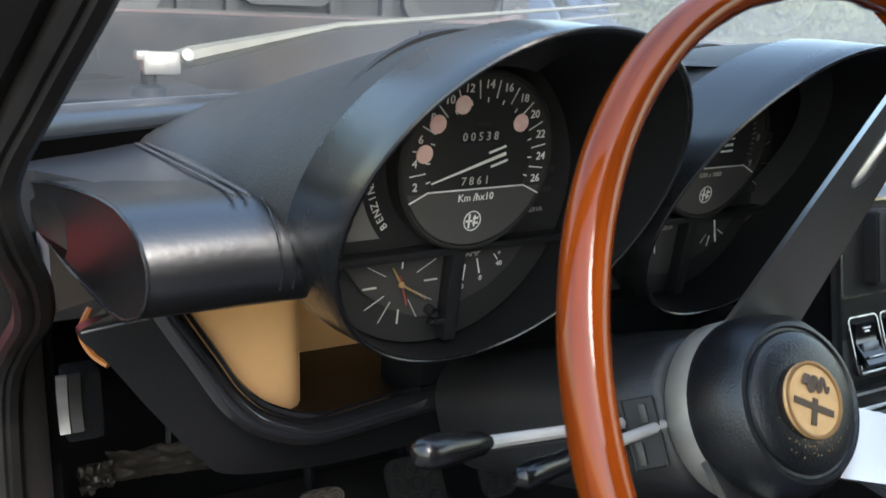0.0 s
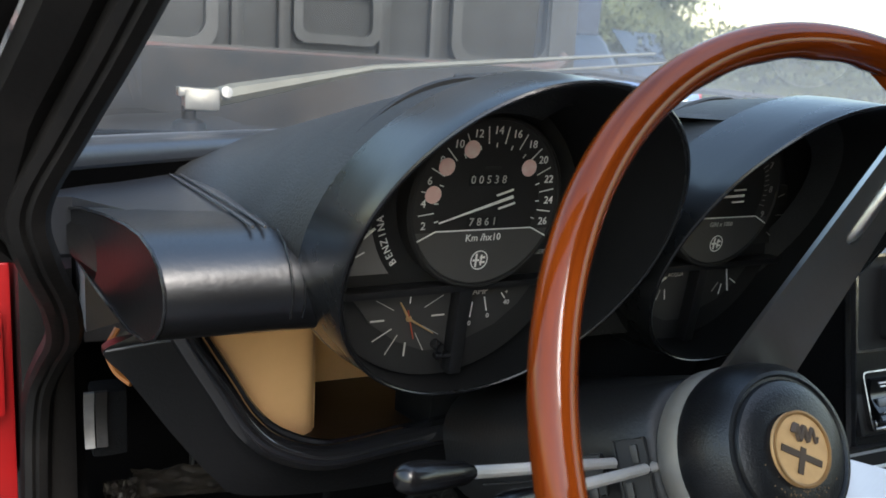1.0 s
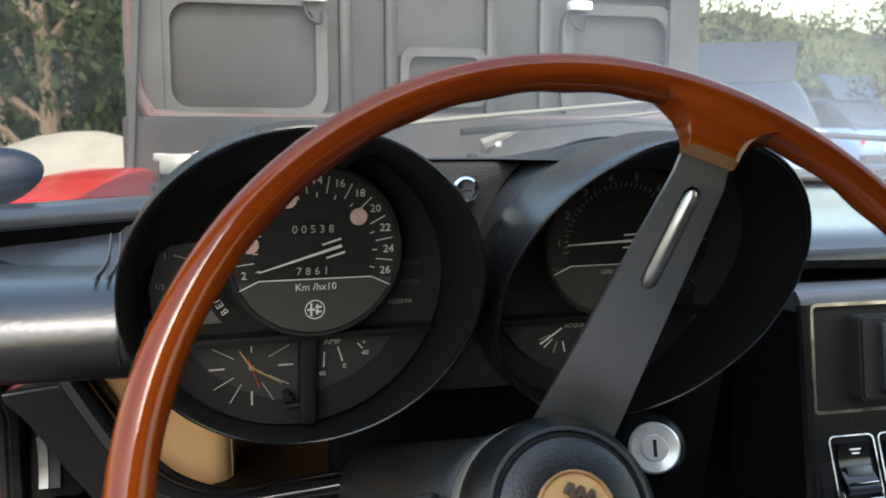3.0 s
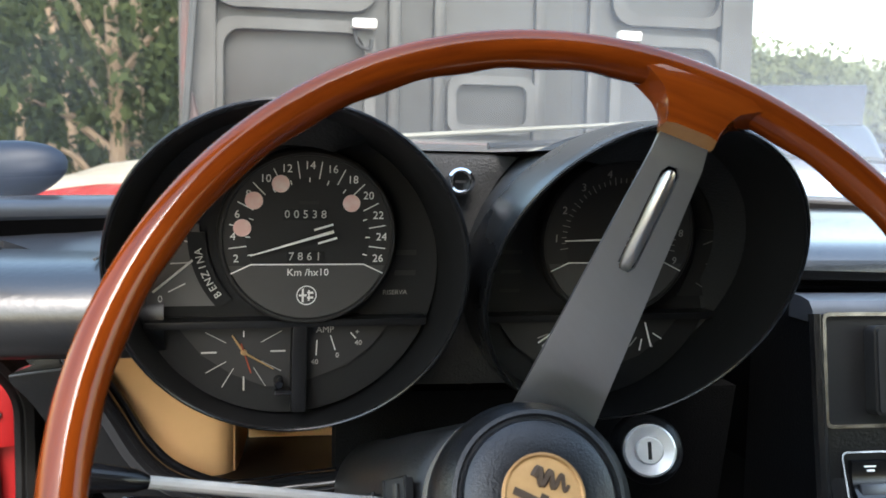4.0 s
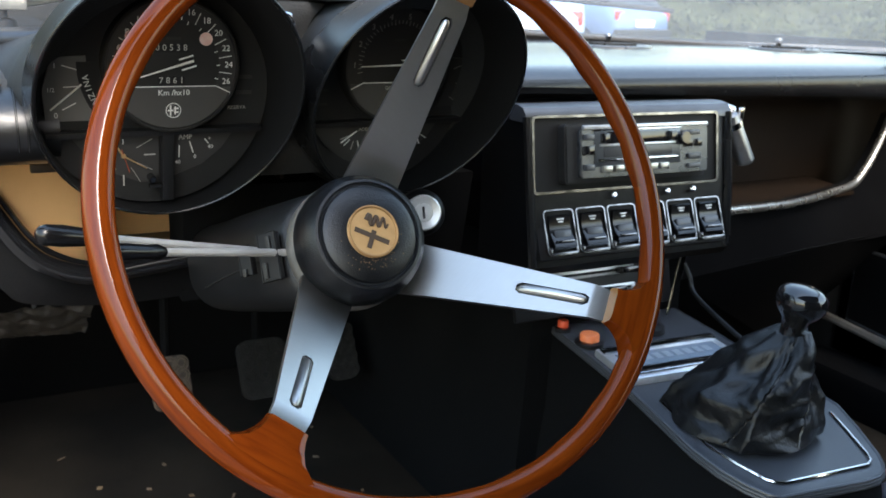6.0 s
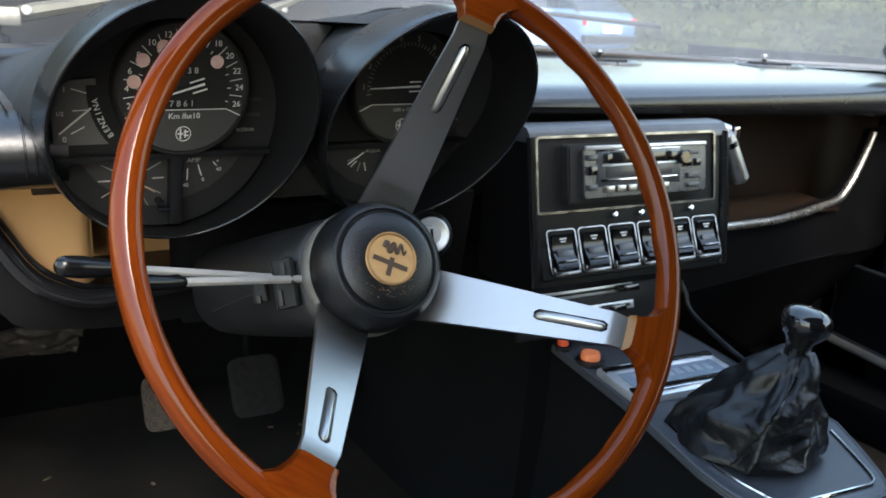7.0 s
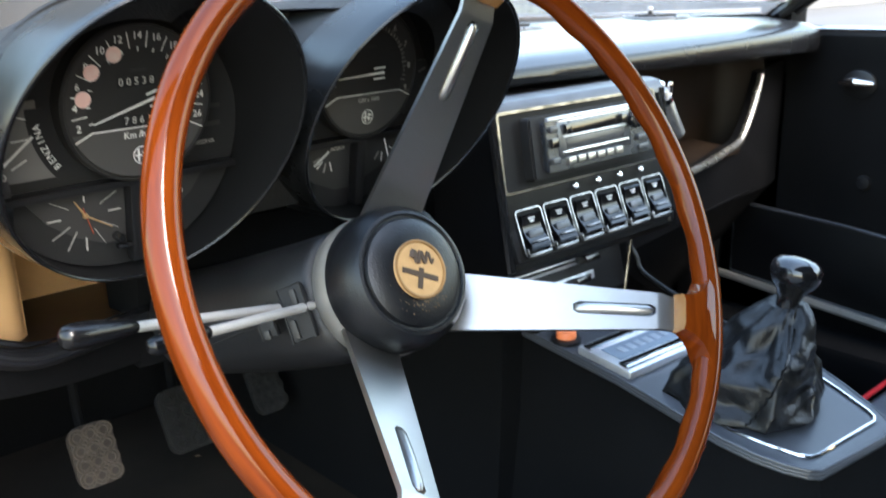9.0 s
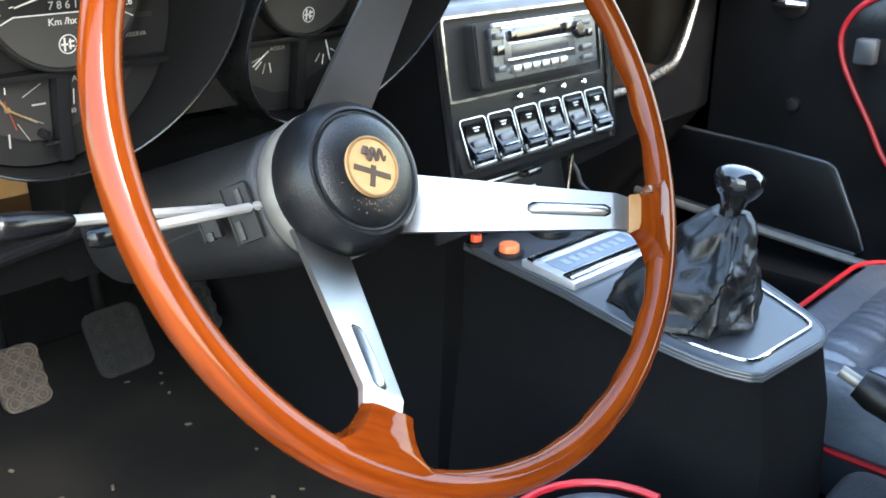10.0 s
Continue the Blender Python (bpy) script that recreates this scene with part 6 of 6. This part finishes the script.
part("border", frame_bm([(BL, BB), (BR, BB), (BR, BT), (BL, BT)], [(BL + 0.075, BB + 0.03), (BR - 0.075, BB + 0.03), (BR - 0.075, BT - 0.08), (BL + 0.075, BT - 0.08)], basis((0, 2.024, 0), Vector((1, 0, 0)), Vector((0, 0, 1)), Vector((0, -1, 0))), 0.03), BONNETRIB, bon)
BMx = basis((0, 2.024, 0), Vector((1, 0, 0)), Vector((0, 0, 1)), Vector((0, -1, 0)))
for x0, x1, z0, z1 in ((0.135, 0.435, 0.95, 1.165), (1.02, 1.252, 0.95, 1.165), (0.135, 0.435, 1.235, 1.60), (1.02, 1.252, 1.235, 1.60)):
    o = [(x + (x0 + x1) / 2, z + (z0 + z1) / 2) for x, z in rounded(x1 - x0 + 0.05, z1 - z0 + 0.05, 0.05)]
    i = [(x + (x0 + x1) / 2, z + (z0 + z1) / 2) for x, z in rounded(x1 - x0, z1 - z0, 0.04)]
    part("pressed_frame", frame_bm(o, i, BMx, 0.022), BONNETRIB, bon)
for x in (0.50, 0.60, 0.83, 0.955):
    part("stiffener", box((x, 2.016, 1.40), (0.028, 0.022, 1.05), 0.008), BONNETRIB, bon)
part("scoop_frame", frame_bm([(x + 0.72, z + 1.02) for x, z in rounded(0.20, 0.13, 0.03)], [(x + 0.72, z + 1.02) for x, z in rounded(0.16, 0.09, 0.02)], BMx, 0.018), BONNETRIB, bon)
for x in (0.432, 1.028):
    lt = part("latch", box((x, 1.985, 1.182), (0.052, 0.03, 0.020), 0.005), mat("pale_latch", (0.7, 0.69, 0.66), 0.4, wear=0.4), bon)
    part("latch_loop", tube(curve([(x - 0.02, 1.99, 1.172), (x - 0.015, 1.98, 1.14), (x + 0.01, 1.98, 1.128), (x + 0.016, 1.985, 1.15)], 5), 0.004, 6), MATT, lt)
prop = thing("bonnet_stay", (0.08, 1.95, 0.82), "thin grey metal stay beside the raised bonnet", "stay")
part("rod", tube([(0.055, 1.93, 0.82), (0.085, 1.97, 1.3), (0.09, 1.98, 1.7)], 0.008, 8), BONNETRIB, prop)
hinge = thing("bonnet_gutter", (0.72, 1.98, 0.80), "rusty edge under the raised bonnet", "gutter")
part("lip", tube(curve([(0.06, 1.99, 1.02), (0.085, 1.985, 0.95), (0.17, 1.98, 0.925), (0.72, 1.975, 0.918), (1.20, 1.98, 0.925), (1.30, 1.985, 0.96)], 6), 0.016, 10), mat("rusty_primer", (0.075, 0.058, 0.054), 0.7, tint=(0.10, 0.045, 0.038), wear=0.7, wear_scale=14), hinge)
part("rusty_edge", tube(curve([(0.072, 2.0, 1.90), (0.066, 1.998, 1.5), (0.060, 1.994, 1.15), (0.060, 1.990, 1.02)], 6), 0.011, 8), mat("rusty_seam", (0.075, 0.050, 0.046), 0.7, tint=(0.11, 0.042, 0.036), wear=0.8, wear_scale=12), hinge)


# wipers
def wiper(base, knee, end, blade):
    w = thing("wiper", base, "silver wiper arm with a black blade at the windscreen foot", "wiper", "wipers")
    M = Matrix.Translation(base)
    part("pivot_base", lathe([(0, -0.014), (0.015, -0.014), (0.014, -0.008), (0.009, -0.005), (0, -0.005)], M, 24), SEAL, w)
    part("pivot_post", lathe([(0, -0.006), (0.0062, -0.006), (0.0062, 0.006), (0, 0.006)], M, 18), SEAL, w)
    if base[0] < 0.4:
        part("pivot_clip", join(box((0.010, 0.0, 0.012), (0.030, 0.016, 0.019), 0.003, M), box((-0.004, 0.0, 0.018), (0.012, 0.014, 0.008), 0.002, M)), mat("cream_clip_metal", (0.20, 0.19, 0.165), 0.4, metal=0.5, tint=(0.10, 0.095, 0.085), wear=0.7, wear_scale=60), w)
    part("arm", tube([Vector(base) + Vector((0.020, 0.004, 0.013)), Vector(base).lerp(Vector(knee), 0.2) + Vector((0, 0, 0.008)), knee, end], [0.013, 0.0150, 0.0060, 0.0028], 8, False, 0.6), mat("cream_wiper_metal", (0.16, 0.148, 0.112), 0.5, metal=0.2, tint=(0.11, 0.10, 0.078), wear=0.5, wear_scale=30), w)
    part("bolt", lathe([(0, 0), (0.006, 0), (0.005, 0.004), (0, 0.005)], look(Vector(base) + Vector((0.03, -0.006, 0.018)), Vector(base) + Vector((0.0, 0.4, -0.1))), 12), STEEL, w)
    part("blade", tube(blade, 0.0045, 6), MATT, w)


wiper((0.193, 0.892, 0.859), (0.385, 0.955, 0.905), (0.82, 1.06, 0.944), [(0.50, 1.00, 0.90), (0.70, 1.03, 0.915), (0.98, 1.06, 0.895)])
wiper((0.535, 1.085, 0.868), (0.60, 1.085, 0.905), (0.86, 1.085, 0.934), [(0.74, 1.07, 0.895), (0.95, 1.07, 0.9), (1.20, 1.02, 0.885)])


# ---- plants, wall and parked cars ----
LEAF = mat("green_leaf", (0.017, 0.025, 0.009), 0.85, spec=0.1, tint=(0.036, 0.045, 0.016), wear=0.8, wear_scale=3, grain=0.4, scale=30)
LEAFDRY = mat("olive_leaf", (0.075, 0.086, 0.045), 0.85, spec=0.1, tint=(0.125, 0.135, 0.07), wear=0.8, wear_scale=2, grain=0.4, scale=30)
BARK = mat("brown_bark", (0.12, 0.08, 0.05), 0.9, tint=(0.2, 0.14, 0.09), grain=0.6, scale=30, wear=0.6, bump=0.5)


def foliage(centre, spread, count, size, seed, clumps=14, loose=0.22):
    """Many small leaf blades in uneven clumps."""
    rnd = random.Random(seed)
    cs = [Vector((rnd.uniform(-1, 1) * spread[0], rnd.uniform(-1, 1) * spread[1], rnd.uniform(-1, 1) * spread[2])) for _ in range(clumps)]
    verts, faces = [], []
    for _ in range(count):
        c = cs[rnd.randrange(clumps)]
        p = Vector(centre) + c + Vector((rnd.gauss(0, 1) * spread[0] * loose, rnd.gauss(0, 1) * spread[1] * 0.3, rnd.gauss(0, 1) * spread[2] * loose))
        q = Euler((rnd.uniform(0, 6.3), rnd.uniform(0, 6.3), rnd.uniform(0, 6.3))).to_matrix()
        s = size * rnd.uniform(0.6, 1.4)
        k = len(verts)
        for v in ((-1, 0, 0), (-0.2, 0.45, 0.1), (1, 0, 0), (-0.2, -0.45, 0.1)):
            verts.append(p + q @ (Vector(v) * s))
        faces.append((k, k + 1, k + 2, k + 3))
    me = bpy.data.meshes.new("leaves")
    me.from_pydata(verts, [], faces)
    bm = bmesh.new()
    bm.from_mesh(me)
    bpy.data.meshes.remove(me)
    return bm


def tree(at, height, spread, seed, leaf, count=5200, size=0.042):
    rnd = random.Random(seed)
    t = thing("tree", at, "leafy roadside tree with a thin brown trunk", "tree", "trees")
    top = Vector(at) + Vector((0, 0, height * 0.6))
    br = [tube(curve([at, Vector(at).lerp(top, 0.5) + Vector((0.05, 0, 0)), top], 6), [0.09 - 0.05 * k / 12 for k in range(13)], 8)]
    for k in range(7):
        s = Vector(at).lerp(top, 0.3 + 0.1 * k)
        e = s + Vector((rnd.uniform(-1, 1) * spread[0], rnd.uniform(-0.6, 0.6) * spread[1], rnd.uniform(0.2, 0.8)))
        br.append(tube(curve([s, s.lerp(e, 0.5) + Vector((0, 0, 0.1)), e], 4), [0.035 - 0.003 * j for j in range(9)], 6))
    part("trunk", join(*br), BARK, t)
    part("crown", foliage(Vector(at) + Vector((0, 0, height * 0.62)), (spread[0], spread[1], height * 0.36), count, size, seed + 1, 22), leaf, t)


hedge = thing("hedge", (-2.6, 9.0, 0.0), "dense green hedge along the yard", "hedge", kind="stuff")
part("leaves", foliage((-1.7, 8.4, 1.9), (2.8, 0.5, 1.7), 20000, 0.045, 11, 90), LEAF, hedge)
part("stems", join(*[tube(curve([(-3.6 + 0.42 * k, 8.1, 0), (-3.5 + 0.42 * k + 0.2 * math.sin(k), 8.0, 1.3), (-3.6 + 0.42 * k + 0.4 * math.sin(k * 2.1), 8.0, 2.6)], 4), 0.045, 6) for k in range(12)]), BARK, hedge)
hedge2 = thing("hedge", (9.0, 16.0, 0.0), "tall olive-green hedge beyond the parked cars", "hedge", kind="stuff")
part("leaves", foliage((9.2, 15.0, 1.5), (3.8, 0.9, 1.6), 46000, 0.055, 21, 140, 0.10), LEAFDRY, hedge2)
hedge3 = thing("hedge", (19.0, 17.0, 0.0), "olive-green hedge far across the yard", "hedge", kind="stuff")
part("leaves", foliage((19.0, 13.5, 1.05), (9.0, 0.9, 0.95), 40000, 0.055, 31, 220, 0.08), LEAFDRY, hedge3)
def core(name, centre, size, parent, seed, mt):
    bm = bmesh.new()
    bmesh.ops.create_icosphere(bm, subdivisions=5, radius=1)
    for v in bm.verts:
        k = 1 + 0.16 * noise.noise(v.co * 3 + Vector((seed, 0, 0))) + 0.10 * noise.noise(v.co * 9 + Vector((0, seed, 0)))
        v.co = Vector(centre) + Vector((v.co.x * size[0] * k, v.co.y * size[1] * k, v.co.z * size[2] * k))
    part(name, bm, mt, parent)


core("inner_leaves", (9.2, 15.3, 1.3), (4.3, 0.8, 1.7), hedge2, 3, LEAFDRY)
core("inner_leaves", (19.0, 13.9, 0.9), (9.6, 0.8, 1.0), hedge3, 7, LEAFDRY)
core("inner_leaves", (-1.7, 8.8, 1.8), (3.1, 0.3, 1.8), hedge, 5, LEAF)
tree((-0.95, 6.4, 0), 3.2, (0.8, 0.7), 3, LEAF)
tree((4.9, 12.2, 0), 4.2, (1.3, 0.9), 5, LEAFDRY, 9000, 0.06)
whole("wall_yard", box((-3.1, 9.4, 1.7), (7.4, 0.25, 3.4), 0.02), mat("beige_plaster", (0.13, 0.11, 0.092), 0.9, tint=(0.07, 0.06, 0.05), wear=0.9, wear_scale=1.1, grain=0.4, scale=20), "weathered beige plaster wall", "wall", kind="structure")
sand = bmesh.new()
bmesh.ops.create_uvsphere(sand, u_segments=40, v_segments=20, radius=1)
for v in sand.verts:
    v.co = Vector((v.co.x * 1.5, v.co.y * 1.1, max(v.co.z, -0.02) * 0.86)) + noise.noise_vector(v.co * 2.5) * 0.10
bmesh.ops.translate(sand, vec=(-0.55, 5.4, 0.0), verts=sand.verts)
whole("sand_heap", sand, mat("dry_sand", (0.24, 0.205, 0.155), 0.95, tint=(0.17, 0.145, 0.105), wear=0.8, wear_scale=3, grain=0.5, scale=40, bump=0.6), "heap of dry pale sand", "heap")


def parked(at, yaw, colour, lb):
    """A small hatchback, seen from outside at some distance."""
    c = thing("parked_car", at, lb, "car", "parked cars")
    M = Matrix.Translation(at) @ pose(0, 0, 0, 0, 0, yaw)
    paint = mat("parked_paint", colour, 0.25, coat=0.6, tint=tuple(0.8 * v for v in colour), wear=0.4, wear_scale=2)
    low = [(-1.95, 0.62, 0.42, 0.62), (-1.85, 0.74, 0.32, 0.74), (-1.5, 0.79, 0.28, 0.84), (-0.9, 0.81, 0.27, 0.92), (0, 0.82, 0.27, 0.95), (1.0, 0.82, 0.27, 0.97), (1.6, 0.80, 0.3, 0.96), (1.8, 0.76, 0.35, 0.92), (1.88, 0.68, 0.42, 0.82)]
    part("body", loft([[M @ Vector((x, y, z)) for x, z in ((-w * 0.9, a), (-w, a + 0.1), (-w, a + 0.6 * (b - a)), (-w * 0.97, b - 0.05), (-w * 0.88, b), (w * 0.88, b), (w * 0.97, b - 0.05), (w, a + 0.6 * (b - a)), (w, a + 0.1), (w * 0.9, a))] for y, w, a, b in low]), paint, c, angle=70)
    cab_ = [(-1.0, 0.93), (-0.72, 1.14), (-0.4, 1.34), (-0.1, 1.42), (0.5, 1.45), (1.05, 1.42), (1.2, 1.36), (1.5, 1.14), (1.74, 0.95)]
    part("roof", loft([[M @ Vector((x, y, z)) for x, z in ((-0.72, 0.9), (-e - 0.02, b - 0.06), (-e + 0.05, b), (e - 0.05, b), (e + 0.02, b - 0.06), (0.72, 0.9))] for y, b in cab_ for e in (0.72 - 0.14 * (b - 0.9) / 0.55,)]), mat("dark_roof_paint", (0.02, 0.026, 0.038), 0.4, wear=0.4, wear_scale=2), c, "dark roof", angle=70)
    part("rear_window", slab([(-0.52, 0), (0.52, 0), (0.6, -0.52), (-0.6, -0.52)], M @ Matrix.Translation((0, 1.215, 1.39)) @ pose(0, 0, 0, 128, 0, 0) @ Matrix.Diagonal((1, -1, 1, 1)), 0.01), GLOSSY, c)
    sd = [(-0.72, 0.97), (-0.28, 1.33), (0.25, 1.38), (1.05, 1.35), (1.35, 0.97)]
    for s in (-1, 1):
        part("side_window", loft([[M @ Vector((s * (0.725 - 0.13 * (z - 0.92) / 0.5) + s * e, y, z)) for y, z in sd] for e in (0.0, 0.012)]), GLOSSY, c)
        part("tail_light", box((s * 0.62, 1.84, 0.78), (0.22, 0.06, 0.14), 0.02, M), mat("tail_red", (0.5, 0.01, 0.01), 0.2, coat=0.5), c)
        for y in (-1.25, 1.2):
            w = part("wheel", lathe([(0, -0.09), (0.3, -0.09), (0.31, 0), (0.3, 0.09), (0, 0.09)], M @ Matrix.Translation((s * 0.72, y, 0.3)) @ pose(0, 0, 0, 0, 90, 0), 24), MATT, c)
            part("rim", lathe([(0, -0.1), (0.19, -0.1), (0.19, 0.1), (0, 0.1)], M @ Matrix.Translation((s * 0.725, y, 0.3)) @ pose(0, 0, 0, 0, 90, 0), 20), ALU, w)
    part("bumper", box((0, 1.88, 0.5), (1.5, 0.1, 0.14), 0.03, M), PLASTIC, c)
    part("number_plate", box((0, 1.90, 0.66), (0.5, 0.02, 0.11), 0.004, M), WHITE, c)


parked((9.6, 13.6, 0), 195, (0.12, 0.2, 0.38), "blue hatchback parked across the yard with red tail lights")
parked((5.65, 9.2, 0), 155, (0.28, 0.39, 0.55), "pale blue hatchback parked across the yard with red tail lights")
whole("wall_grey", box((21.5, 10.4, 1.3), (8.0, 0.3, 2.6), 0.02), mat("grey_plaster", (0.16, 0.16, 0.16), 0.85, tint=(0.11, 0.11, 0.11), wear=0.6, wear_scale=0.8, grain=0.3, scale=12), "grey plaster yard wall", "wall", kind="structure")
